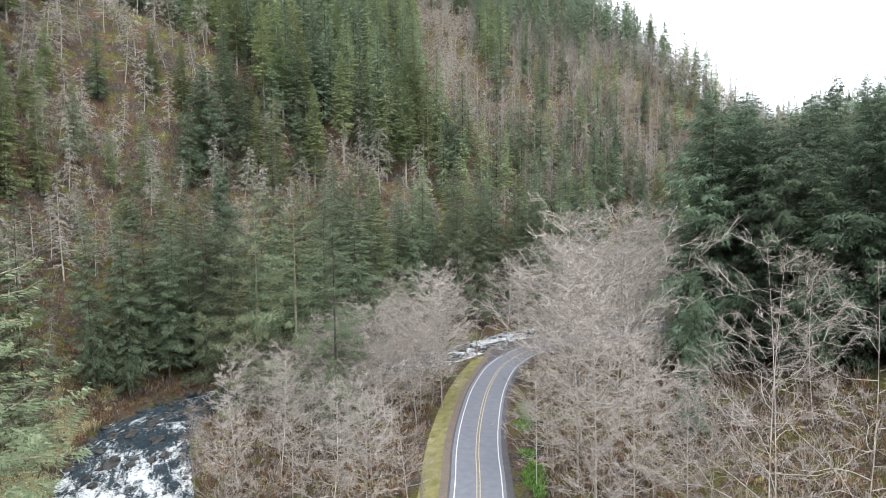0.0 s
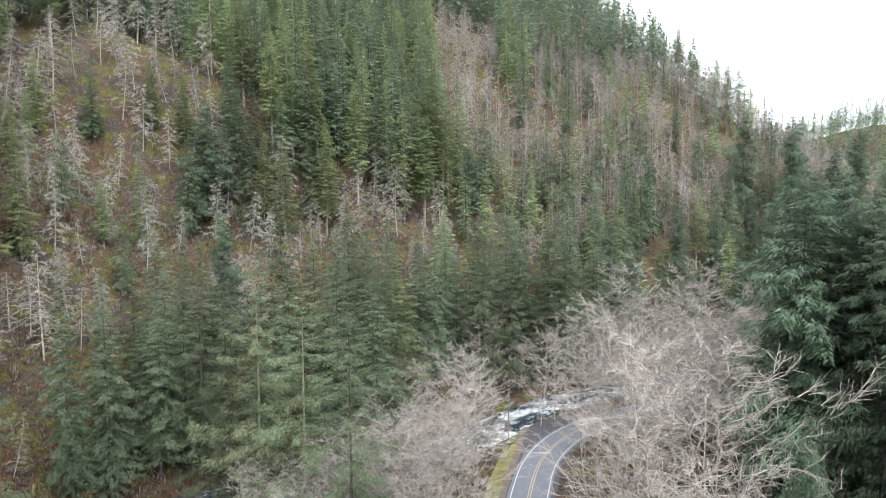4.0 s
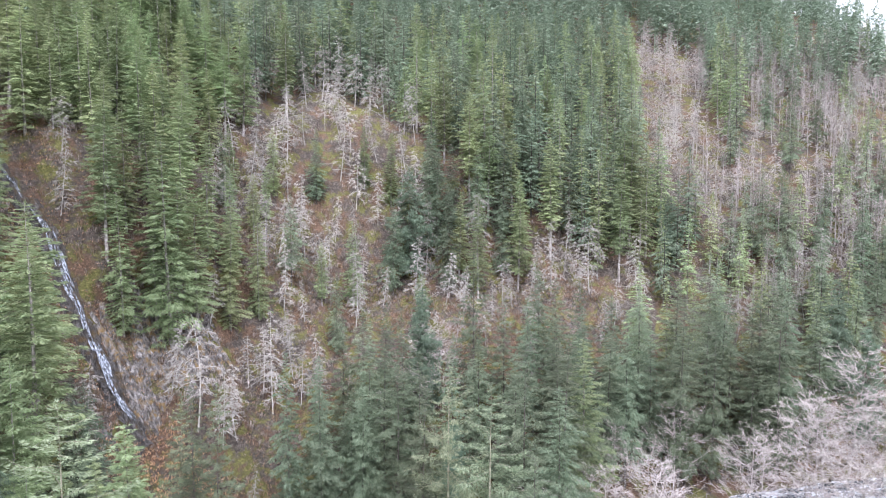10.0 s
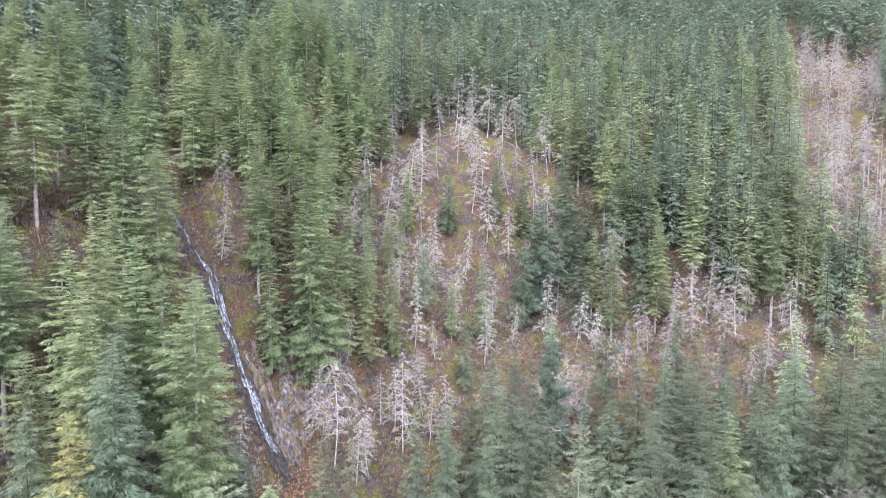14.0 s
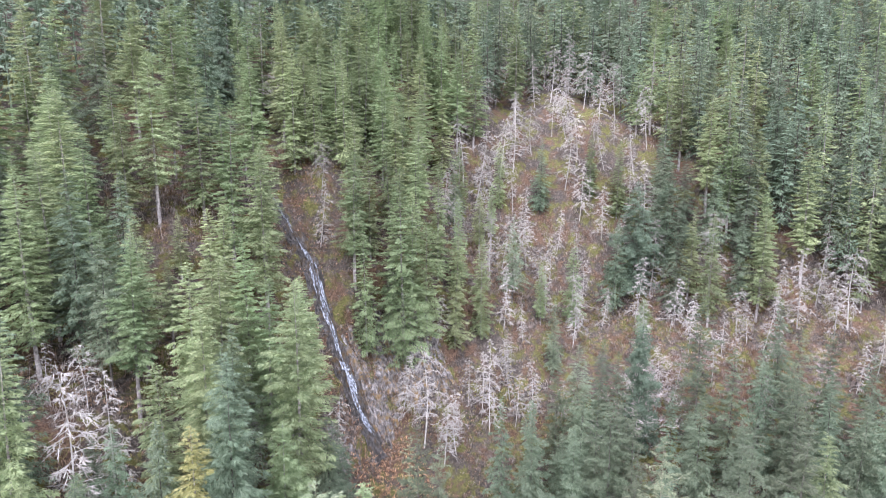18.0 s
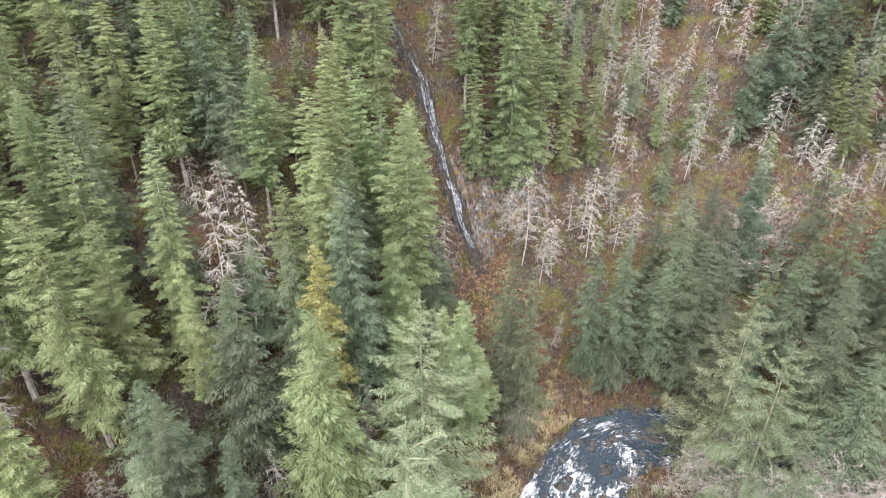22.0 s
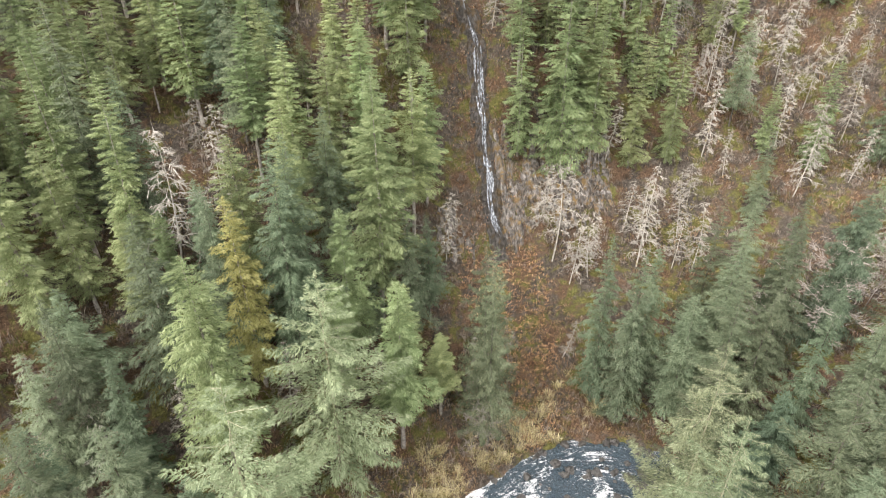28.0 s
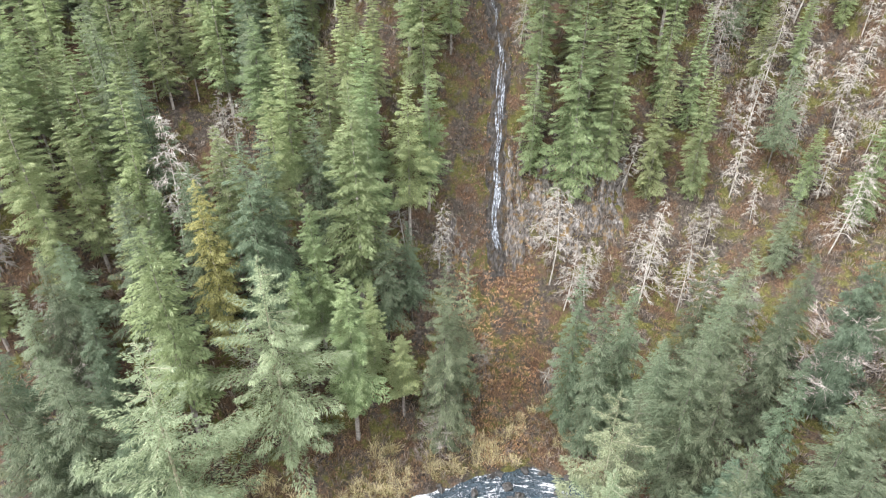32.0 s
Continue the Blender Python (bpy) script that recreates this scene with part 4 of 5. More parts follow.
tree("grey", 55.5, 284.7, 38)
tree("grey", 61.5, 242.9, 40)
tree("grey", -21.1, 176.2, 46, 0.8)
tree("grey", -58.1, 148.2, 44, 0.8)
tree("grey", -72.3, 153.9, 40)
tree("grey", -32.2, 172.2, 44)
tree("spruce", -24.7, 96.5, 44, 0.9)
tree("spruce", -37.3, 168.0, 44, 0.8)
tree("spruce", -1.0, 191.1, 46, 0.8)
tree("fir", 84.0, 264.2, 36)
tree("fir", 102.9, 469.7, 34)
tree("fir", 114.9, 451.3, 34)
tree("fir", 115.0, 419.6, 32)
tree("fir", 135.4, 438.0, 34)
tree("fir", 136.6, 421.8, 34)
tree("fir", 137.8, 403.8, 34)
tree("fir", 139.9, 392.8, 32)
tree("snag", -28.7, 453.0, 22)
tree("snag", -6.2, 459.6, 22)
tree("snag", 31.2, 410.9, 20)
tree("snag", 22.7, 327.9, 18)
tree("snag", -19.7, 353.6, 20)
tree("snag", -19.7, 302.5, 22)
tree("snag", 44.1, 345.6, 18)
tree("snag", 38.3, 352.7, 18)
tree("snag", 56.9, 344.1, 18)
tree("snag", 131.4, 459.7, 26)
tree("snag", 86.1, 323.6, 24)
tree("snag", 76.9, 354.6, 20)
tree("snag", -17.2, 282.7, 18)
tree("snag", -10.7, 346.0, 18)
tree("snag", 15.6, 444.4, 20)
tree("snag", 17.8, 310.5, 16)
tree("snag", 38.0, 318.3, 18)
tree("snag", -123.3, 264.8, 14)
tree("alder", 78.6, 417.0, 22)
tree("alder", 91.9, 422.0, 22)
tree("alder", 102.2, 420.1, 22)
tree("alder", 111.6, 405.7, 22)
tree("alder", 121.3, 400.8, 22)
tree("alder", 131.8, 399.2, 22)
tree("alder", 105.6, 366.4, 22)
tree("alder", 131.5, 375.4, 22)
tree("alder", 119.4, 348.0, 22)
tree("alder", 88.3, 339.8, 22)
tree("alder", 110.3, 349.1, 22)
tree("alder", 84.9, 310.4, 22)
tree("alder", 70.8, 289.7, 22)
tree("alder", 74.3, 321.9, 20)
tree("alder", -12.8, 144.0, 26)
tree("alder", -19.1, 138.5, 25)
tree("alder", 5.1, 163.3, 24)
tree("alder", 31.1, 185.4, 30)
tree("alder", 55.6, 206.8, 34)
tree("alder", 51.2, 183.8, 39)
tree("alder", -23.4, 136.4, 23)
tree("alder", 13.3, 150.5, 22)
tree("alder", 36.8, 153.3, 30)
tree("alder", 27.6, 153.4, 28)
tree("alder", -30.7, 86.7, 19)
tree("alder", -29.3, 104.6, 20)
tree("alder", -22.5, 169.5, 21)
tree("alder", -8.5, 115.5, 27)
tree("alder", -16.1, 100.9, 18)
tree("alder", -21.2, 86.3, 18)
tree("alder", -45.1, 108.5, 16)
tree("alder", -10.1, 78.0, 14)
tree("alder", 15.3, 93.8, 38)
tree("alder", 18.5, 88.9, 38)
tree("alder", 29.9, 121.7, 34)
tree("alder", 15.0, 115.2, 30)
tree("alder", 14.6, 77.5, 28)
tree("alder", 21.8, 59.9, 21, 0.75)
tree("alder", 10.5, 91.7, 24)
tree("alder", 7.4, 84.0, 18)
tree("alder", 12.3, 67.0, 18)
tree("alder", -53.5, 105.0, 7)
tree("alder", -49.0, 97.0, 7)
tree("alder", -45.0, 88.0, 8)
tree("thin", 24.9, 51.5, 35)
tree("thin", 23.4, 40.7, 35)
tree("fir", 80.4, 291.9, 38)
tree("dark", 114.1, 333.4, 54)
tree("dark", 140.1, 340.9, 54)
tree("dark", 158.4, 336.0, 52)
tree("dark", 177.8, 352.4, 54)
tree("dark", 234.6, 407.0, 58)
tree("dark", 178.7, 330.9, 52)
tree("dark", 229.0, 379.0, 54)
tree("dark", 111.4, 286.6, 46)

# trees that fill the stands between
fill_rng = np.random.default_rng(11)


def fill(count, box, rule, gap, kinds, low, high):
    """Scatter trees in a box of the plan where the rule allows them, none nearer to another than gap."""
    x, y = fill_rng.uniform(box[0], box[1], count * 14), fill_rng.uniform(box[2], box[3], count * 14)
    ok = rule(x, y, offset(STREAM_S, x, y)[0], offset(ROAD_S, x, y)[0])
    made = 0
    for a, b in zip(x[ok], y[ok]):
        near = np.array(stems)
        if made < count and ((near[:, 0] - a) ** 2 + (near[:, 1] - b) ** 2).min() > gap * gap:
            tree(kinds[fill_rng.integers(len(kinds))], float(a), float(b), fill_rng.uniform(low, high), fill_rng.uniform(0.85, 1.1))
            made += 1


def gully(x, y):
    return (np.abs(y - 105) < 7) & (x > -165)


def bare_belt(x, y):
    """Where only leafless trees stand: the steep belt, and a strip up the far slope."""
    return ((x > -147) & (x < -99) & (y > 150) & (y < 228)) | ((np.abs(x + 12 + 0.15 * (y - 300)) < 20) & (y > 285) & (y < 420))


def opening(x, y):
    """Clear ground round the double snag, below the cliff and at the foot of the falls."""
    return (np.hypot(x + 108, y - 44) < 10) | ((x > -113) & (x < -84) & (y > 96) & (y < 150)) | (np.hypot(x + 74, y - 4) < 11) | (np.hypot(x + 97, y - 95) < 8)


# left of the waterfall; above it; above the bare belt; by the stream; east of the road
fill(75, (-175, -78, -5, 98), lambda x, y, d, r: (d > 26) & ~gully(x, y) & ~opening(x, y), 5.6, ["fir", "fir", "grey", "fir"], 26, 38)
fill(14, (-152, -121, 111, 150), lambda x, y, d, r: (d > 54) & (d < 84), 4.6, ["full"], 26, 36)
fill(16, (-135, -88, -25, 46), lambda x, y, d, r: (d > 30) & ~opening(x, y), 5.5, ["fir", "full"], 28, 38)
fill(50, (-185, -128, 108, 190), lambda x, y, d, r: (d > 78) & ~gully(x, y) & ~bare_belt(x, y), 5.2, ["fir", "full", "full"], 28, 38)
fill(24, (-150, -10, 180, 232), lambda x, y, d, r: (72 < d) & (d < 130) & ~bare_belt(x, y), 5.6, ["grey", "fir"], 30, 40)
fill(60, (-150, -10, 232, 300), lambda x, y, d, r: (72 < d) & (d < 130) & ~bare_belt(x, y), 5.4, ["slope_grey", "slope_fir"], 30, 42)
fill(190, (-230, 10, 150, 400), lambda x, y, d, r: (118 < d) & (d < 190) & ~bare_belt(x, y), 6.0, ["slope_grey", "slope_fir", "slope_grey"], 30, 42)
fill(26, (-90, 20, 130, 240), lambda x, y, d, r: (10.5 < d) & (d < 40), 6.0, ["grey", "spruce"], 34, 46)
fill(45, (10, 190, 190, 340), lambda x, y, d, r: (9 < d) & (d < 75), 6.5, ["grey", "grey", "dark"], 32, 42)
fill(32, (-160, -56, -70, 42), lambda x, y, d, r: (d > 14) & (x < -64 - 0.9 * (y - 10) * (y > 10)) & ~opening(x, y), 6.5, ["fir", "grey", "spruce"], 30, 42)
fill(40, (40, 160, 80, 240), lambda x, y, d, r: r > 40, 6.0, ["dark", "grey", "dark"], 34, 46)
fill(15, (-147, -99, 152, 228), lambda x, y, d, r: (50 < d) & (d < 120), 8.0, ["fir", "full", "grey"], 17, 28)
fill(24, (-147, -99, 152, 230), lambda x, y, d, r: (56 < d) & (d < 116), 4.6, ["snag"], 16, 24)
fill(12, (-112, -20, 140, 245), lambda x, y, d, r: (34 < d) & (d < 72), 3.2, ["snag"], 12, 20)
fill(5, (-118, -98, 112, 148), lambda x, y, d, r: (32 < d) & (d < 56), 3.0, ["snag"], 12, 19)
fill(40, (-60, 30, 285, 430), lambda x, y, d, r: bare_belt(x, y), 4.2, ["snag", "snag", "alder"], 16, 24)
fill(60, (10, 150, 250, 440), lambda x, y, d, r: (70 < d) & (d < 200), 4.5, ["snag", "snag", "alder"], 16, 24)
fill(60, (-10, 190, 250, 470), lambda x, y, d, r: (70 < d) & (d < 220) & ~bare_belt(x, y), 5, ["slope_grey", "slope_fir"], 22, 34)
fill(26, (-35, 60, 200, 320), lambda x, y, d, r: (40 < d) & (d < 115) & (np.hypot(x - 25, y - 312) > 16) & ~bare_belt(x, y), 5.5, ["slope_grey", "slope_fir"], 26, 36)
fill(16, (-35, 60, 200, 330), lambda x, y, d, r: (45 < d) & (d < 120) & (np.hypot(x - 25, y - 312) > 9), 3.5, ["snag"], 16, 24)
fill(24, (60, 200, 290, 480), lambda x, y, d, r: (40 < d) & (d < 230), 6, ["alder"], 18, 24)
fill(5, (10, 30, 70, 140), lambda x, y, d, r: (9 < r) & (r < 26), 5, ["alder"], 15, 20)
fill(17, (-46, -11, 62, 150), lambda x, y, d, r: (r < -11) & (d < -11), 3.6, ["alder"], 13, 20)
fill(14, (-30, -8, 105, 158), lambda x, y, d, r: (r < -9.5) & (d < -9), 3.0, ["alder"], 18, 24)
fill(30, (9, 70, 120, 225), lambda x, y, d, r: (np.abs(r) > 7.5) & (d < -9) & (r < 34), 4.0, ["alder"], 20, 32)


# ---------------- far woods, joined ----------------
def far_kind(seed, width, base):
    """A conifer of fewer, larger sprays, for the far woods."""
    rng = np.random.default_rng(seed)
    place, way, size, _ = fronds(rng, lambda z: np.array([0.0, 0.0, z]), 46, 17, 0.058, base, width, 0.4, 0.15, 0.62, 0.4, 0.5, 0.3, 0.0)
    v = blade_corners(place, way, size, 0.34 * rng.uniform(0.7, 1.3, len(place)), rng)
    stem = np.array([(-0.008, 0, -0.02), (0.008, 0, -0.02), (0, 0, 0.97), (0, -0.008, -0.02), (0, 0.008, -0.02), (0, 0, 0.97)])
    v = np.concatenate([stem, v])
    return v, np.arange(len(v)).reshape(-1, 3)


FAR_KINDS = [far_kind(40 + i, 0.125 + 0.012 * (i % 3), 0.15 + 0.08 * (i % 3)) for i in range(6)]


def far_wood(name, label, spots, mat, low, high):
    vs, fs, n = [], [], 0
    feet = ground_z(*np.array(spots).T)
    for (x, y), foot in zip(spots, feet):
        v, f = FAR_KINDS[fill_rng.integers(len(FAR_KINDS))]
        h, w, a = fill_rng.uniform(low, high) * fill_rng.uniform(0.65, 1.2), fill_rng.uniform(0.8, 1.25), fill_rng.uniform(0, 6.28)
        c, s = math.cos(a) * h * w, math.sin(a) * h * w
        q = np.stack([v[:, 0] * c - v[:, 1] * s + x, v[:, 0] * s + v[:, 1] * c + y, v[:, 2] * h + foot], 1)
        vs.append(q)
        fs.append(f + n)
        n += len(v)
    vs, fs = np.concatenate(vs), np.concatenate(fs)
    me = bpy.data.meshes.new(name)
    me.vertices.add(len(vs))
    me.vertices.foreach_set("co", vs.ravel())
    me.loops.add(fs.size)
    me.loops.foreach_set("vertex_index", fs.ravel())
    me.polygons.add(len(fs))
    me.polygons.foreach_set("loop_start", np.arange(0, fs.size, fs.shape[1]))
    me.materials.append(mat)
    me.update(calc_edges=True)
    me.validate()
    ob = new(name, me)
    return tagged(ob, label, "forest", kind="stuff")


def spots_in(box, step_size, rule):
    xs = np.arange(box[0], box[1], step_size)
    ys = np.arange(box[2], box[3], step_size)
    x, y = (a.ravel() for a in np.meshgrid(xs, ys))
    x = x + fill_rng.uniform(-0.45, 0.45, len(x)) * step_size
    y = y + fill_rng.uniform(-0.45, 0.45, len(y)) * step_size
    d, r = offset(STREAM_S, x, y)[0], offset(ROAD_S, x, y)[0]
    ok = rule(x, y, d, r) & (fill_rng.random(len(x)) < 0.88)
    return [(float(a), float(b)) for a, b in zip(x[ok], y[ok])]


def bare_far_kind(seed):
    rng = np.random.default_rng(seed)
    soup = Soup()
    soup.tube([(0, 0, -0.02), (0, 0, 1.0)], [0.012, 0.003], 4)
    for i in range(60):
        z = rng.uniform(0.15, 0.97)
        az, r = rng.uniform(0, 6.28), 0.2 * (1.05 - z) ** 0.5 * rng.uniform(0.5, 1.2)
        a = np.array([0, 0, z])
        b = a + np.array([math.cos(az) * r, math.sin(az) * r, r * rng.uniform(-0.2, 0.9)])
        soup.leaf(a, b, 0.006, 0, rng)
        for k in range(2):
            c = a + (b - a) * rng.uniform(0.3, 0.9)
            e = c + rng.uniform(-1, 1, 3) * r * 0.45
            soup.leaf(c, e, 0.004, 0, rng)
    return np.array(soup.v), np.array(soup.f)


CONIFERS_FAR = FAR_KINDS
FAR_KINDS = [bare_far_kind(60 + i) for i in range(5)]
bare = spots_in((-10, 200, 235, 470), 5.2, lambda x, y, d, r: (d > 60) & (d < 215) & (wave(x, y, 19, 40) > -0.25) & (np.hypot(x - 25, y - 315) > 9))
far_wood("far_bare_trees", "stand of leafless pinkish grey trees on the far slope", bare, TWIGS_ALDER, 14, 24)
FAR_KINDS = CONIFERS_FAR
west = spots_in((-440, 60, -60, 640), 9.0, lambda x, y, d, r: ((d > 185) | ((x < -178) & (d > 80) & (y < 200))) & ~bare_belt(x, y) & (np.hypot(x, y - 20) < 620) & (x + 0.25 * y < 100))
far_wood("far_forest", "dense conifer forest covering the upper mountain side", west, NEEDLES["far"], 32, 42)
crest = spots_in((-20, 330, 300, 760), 8.5, lambda x, y, d, r: (d > 172) & (x + 0.25 * y >= 100) & (y < 580 + 0.75 * x))
ridge = spots_in((180, 900, 620, 1000), 13, lambda x, y, d, r: (np.hypot(x, y) > 600) & (y > 0.8 * x))
far_wood("ridge_forest", "distant conifer forest on the ridges, haze put into its blue-green colour", crest + ridge, NEEDLES["far"], 26, 36)
east = spots_in((60, 330, 80, 420), 9, lambda x, y, d, r: (r > 70) & (d < -40))
far_wood("east_forest", "dark conifer forest on the slope beyond the road", east, NEEDLES["dark"], 28, 40)

# ---------------- waterfall ----------------
FALL_LINE = np.array([(-150.5, 101.5), (-143.6, 102.8), (-141.4, 104.0), (-139, 105.2), (-136.6, 106.0), (-133, 105.9), (-129.3, 105.4), (-126.6, 105.1),
                      (-123.9, 105.1), (-121.3, 104.9), (-118.1, 105.2), (-115.1, 105.3), (-112.2, 105.0), (-109.7, 105.5), (-106.6, 105.7)], float)
fall_rng = np.random.default_rng(3)
waterfall = new("waterfall")
waterfall.matrix_basis = pose(-113, 105.7, float(ground_z(-113, 105.7)))
tagged(waterfall, "thin white waterfall running down a dark rocky gully", "waterfall")
fall_path = resampled(FALL_LINE, 0.5, 0, len(FALL_LINE) - 1)


def strand(first, last, shift, width, lift):
    """One strand of falling water between two shares of the gully's length."""
    a, b = int(first * len(fall_path)), int(last * len(fall_path))
    verts, faces = [], []
    for i, p in enumerate(fall_path[a:b]):
        u = i / max(1, b - a - 1)
        w = width * (0.35 + 0.65 * math.sin(math.pi * min(1, u * 1.05 + 0.05)) ** 0.6) * fall_rng.uniform(0.75, 1.2)
        off = shift + 0.45 * math.sin((a + i) * 0.16) + 0.2 * math.sin((a + i) * 0.41) + 0.12 * fall_rng.uniform(-1, 1)
        for k in range(5):
            y = p[1] + off + w * (k / 4 - 0.5)
            x = p[0] + 0.15 * fall_rng.uniform(-1, 1)
            z = float(ground_z(x, y)) + lift + 0.15 * math.sin(math.pi * k / 4) + 0.08 * fall_rng.uniform(-1, 1)
            verts.append((x + 113, y - 105.7, z - waterfall.location.z))
    rows = len(verts) // 5
    for i in range(rows - 1):
        for k in range(4):
            q = i * 5 + k
            faces.append((q, q + 5, q + 6, q + 1))
    part("strand", mesh_of("strand", verts, faces, FALL, True), waterfall)


# thin broken strands, spread widest over the ledge and in the lower chute
for first, last, count, spread, width in ((0.08, 0.3, 6, 0.4, 0.18), (0.28, 0.44, 7, 0.45, 0.2), (0.4, 0.6, 22, 1.0, 0.24), (0.56, 0.72, 9, 0.55, 0.24), (0.68, 0.92, 20, 0.7, 0.36), (0.84, 0.97, 9, 0.8, 0.24)):
    for _ in range(count):
        length = fall_rng.uniform(0.035, 0.085)
        at = fall_rng.uniform(first, last - length)
        strand(at, at + length, fall_rng.uniform(-spread, spread), width * fall_rng.uniform(0.6, 1.8), 1.4 + fall_rng.uniform(-0.05, 0.15))
# bare wet rock that the water has laid open, with a ragged edge
bed_v, bed_f = ribbon(resampled(FALL_LINE, 0.35, 0, len(FALL_LINE) - 1), -2.2, 2.6, lambda q, o: float(ground_z(q[0], q[1])) + 1.1 - (0.2 + 0.16 * math.sin(q[0] * 1.1)) * o * o
                      + 0.9 * noise.noise(Vector((q[0] * 0.8, q[1] * 0.8, 1.0))) + 0.5 * noise.noise(Vector((q[0] * 2.3, q[1] * 2.3, 4.0))), 15)
gully_bed = new("gully_bed", mesh_of("gully_bed", bed_v, bed_f, WET_FACE, False))
tagged(gully_bed, "dark wet rock bed of the waterfall gully", "rock", kind="structure")


# ---------------- rocks ----------------
def rock_mesh(seed, mat, flat=0.7):
    rng = np.random.default_rng(seed)
    bm = bmesh.new()
    bmesh.ops.create_icosphere(bm, subdivisions=2, radius=1)
    shift = Vector(rng.uniform(-50, 50, 3))
    for v in bm.verts:
        k = 1 + 0.75 * noise.noise(v.co * 1.3 + shift) + 0.35 * noise.noise(v.co * 3 + shift)
        v.co = Vector((v.co.x * k, v.co.y * k * rng.uniform(0.98, 1.02), v.co.z * k * flat))
    me = bpy.data.meshes.new("rock")
    bm.to_mesh(me)
    bm.free()
    me.materials.append(mat)
    return me


def rock_face(name, label, y0, y1, d0, d1, lift):
    """Bare rock standing proud of the slope, uneven at its edges."""
    ys, xs = np.linspace(y0, y1, 44), np.linspace(d0, d1, 40)
    verts, faces = [], []
    for a, y in enumerate(ys):
        for c, x in enumerate(xs):
            u, w = a / 43 * 2 - 1, c / 39 * 2 - 1
            edge = 1 - abs(u) ** 2.2 - abs(w) ** 2.2 - 0.9 * noise.noise(Vector((x * 0.22, y * 0.3, 3))) - 0.5 * noise.noise(Vector((x * 0.6, y * 0.9, 7)))
            rough = 1.3 * noise.noise(Vector((x * 0.25, y * 0.7, 0))) + 0.7 * noise.noise(Vector((x * 0.7, y * 1.8, 5))) + 0.3 * noise.noise(Vector((x * 2, y * 3, 9)))
            z = float(GROUND_AT(x, y)) - 1.2 + (lift + 0.4 + rough) * max(0.0, min(1.0, edge * 2.2))
            verts.append((x + 0.8 * noise.noise(Vector((y * 0.8, x, 2))), y, z))
    for a in range(43):
        for c in range(39):
            q = a * 40 + c
            faces.append((q, q + 1, q + 41, q + 40))
    ob = new(name, mesh_of(name, verts, faces, FACE))
    return tagged(ob, label, "rock", "rock faces of the slope")


GROUND_AT = ground_z
rock_face("rock_face", "brown and grey streaked rock face under the firs", 111, 136, -125, -108, 1.7)
rock_face("rock_face", "dark wet rock wall beside the waterfall", 106.6, 112.5, -126, -107.5, 1.6)
rock_face("rock_face", "low grey rock ledge on the slope", 90, 99, -113, -105, 1.2)
BOULDERS = [rock_mesh(i, ROCK) for i in range(5)]
MOSSY = [rock_mesh(20 + i, MOSS_ROCK) for i in range(4)]
rock_rng = np.random.default_rng(8)


def boulder(meshes, x, y, z, size, label, group):
    ob = new("boulder", meshes[rock_rng.integers(len(meshes))])
    ob.matrix_basis = Matrix.LocRotScale((x, y, z), Euler((0, 0, rock_rng.uniform(0, 6.28))), [size * rock_rng.uniform(0.75, 1.25) for _ in range(3)])
    tagged(ob, label, "boulder", group)


bend = [i for i, p in enumerate(STREAM_S) if 92 < p[1] < 135]
for k in range(130):
    i = bend[k % len(bend)] if k < 50 else rock_rng.integers(14, 44)
    p = STREAM_S[min(i, len(STREAM_S) - 2)]
    o = rock_rng.uniform(-0.85, 0.85) * p[2]
    x, y = p[0] + o * 0.7 + rock_rng.uniform(-3, 3), p[1] + o * 0.7 + rock_rng.uniform(-3, 3)
    if abs(float(offset(STREAM_S, x, y)[0])) < 8:
        boulder(BOULDERS, x, y, float(water_z(y)) + 0.15, rock_rng.uniform(0.35, 1.1), "dark wet boulder in the white rapids", "boulders in the stream")
for k in range(260):
    i = bend[k % len(bend)] if k < 110 else rock_rng.integers(10, 46)
    p = STREAM_S[min(i, len(STREAM_S) - 2)]
    a, side = rock_rng.uniform(0, 6.28), rock_rng.uniform(0.98, 1.12) * p[2]
    x, y = p[0] + math.cos(a) * side, p[1] + math.sin(a) * side
    reach = abs(float(offset(STREAM_S, x, y)[0])) - p[2]
    if abs(reach) < 1.8 and wave(x, y, 3.0, 61) > -0.35:
        dry = reach > 0.5
        boulder(MOSSY if dry and rock_rng.random() < 0.2 else BOULDERS, x, y, float(water_z(y)) + (0.5 if dry else 0.1), rock_rng.uniform(0.25, 0.75) + 0.7 * rock_rng.random() ** 4, "mossy boulder on the bank of the stream" if dry else "dark wet rock at the edge of the stream", "boulders on the bank")


# ---------------- utility pole and wires ----------------
def cylinder(points, radii, sides, mat, name):
    soup = Soup()
    soup.tube(points, radii, sides)
    base, last = 0, len(soup.v) - sides
    soup.f.append(tuple(range(base + sides - 1, base - 1, -1)))
    soup.f.append(tuple(range(last, last + sides)))
    return soup.mesh(name, mat)


def utility_pole(x, y, h):
    ob = new("utility_pole")
    ob.matrix_basis = pose(x, y, float(ground_z(x, y)))
    tagged(ob, "weathered wooden utility pole beside the road bend", "utility pole", "poles of the power line")
    part("pole", cylinder([(0, 0, -0.5), (0, 0, h / 2), (0.1, 0, h)], [0.17, 0.15, 0.11], 10, POLE_WOOD, "pole"), ob)
    for z in (h - 0.15, h - 2.0, h - 3.4):
        part("bracket", cylinder([(-0.25, 0, z), (0.45, 0, z)], [0.05, 0.05], 6, POLE_WOOD, "bracket"), ob)
        part("insulator", cylinder([(0.4, 0, z + 0.02), (0.4, 0, z + 0.28)], [0.06, 0.04], 8, WIRE, "insulator"), ob)
    return ob


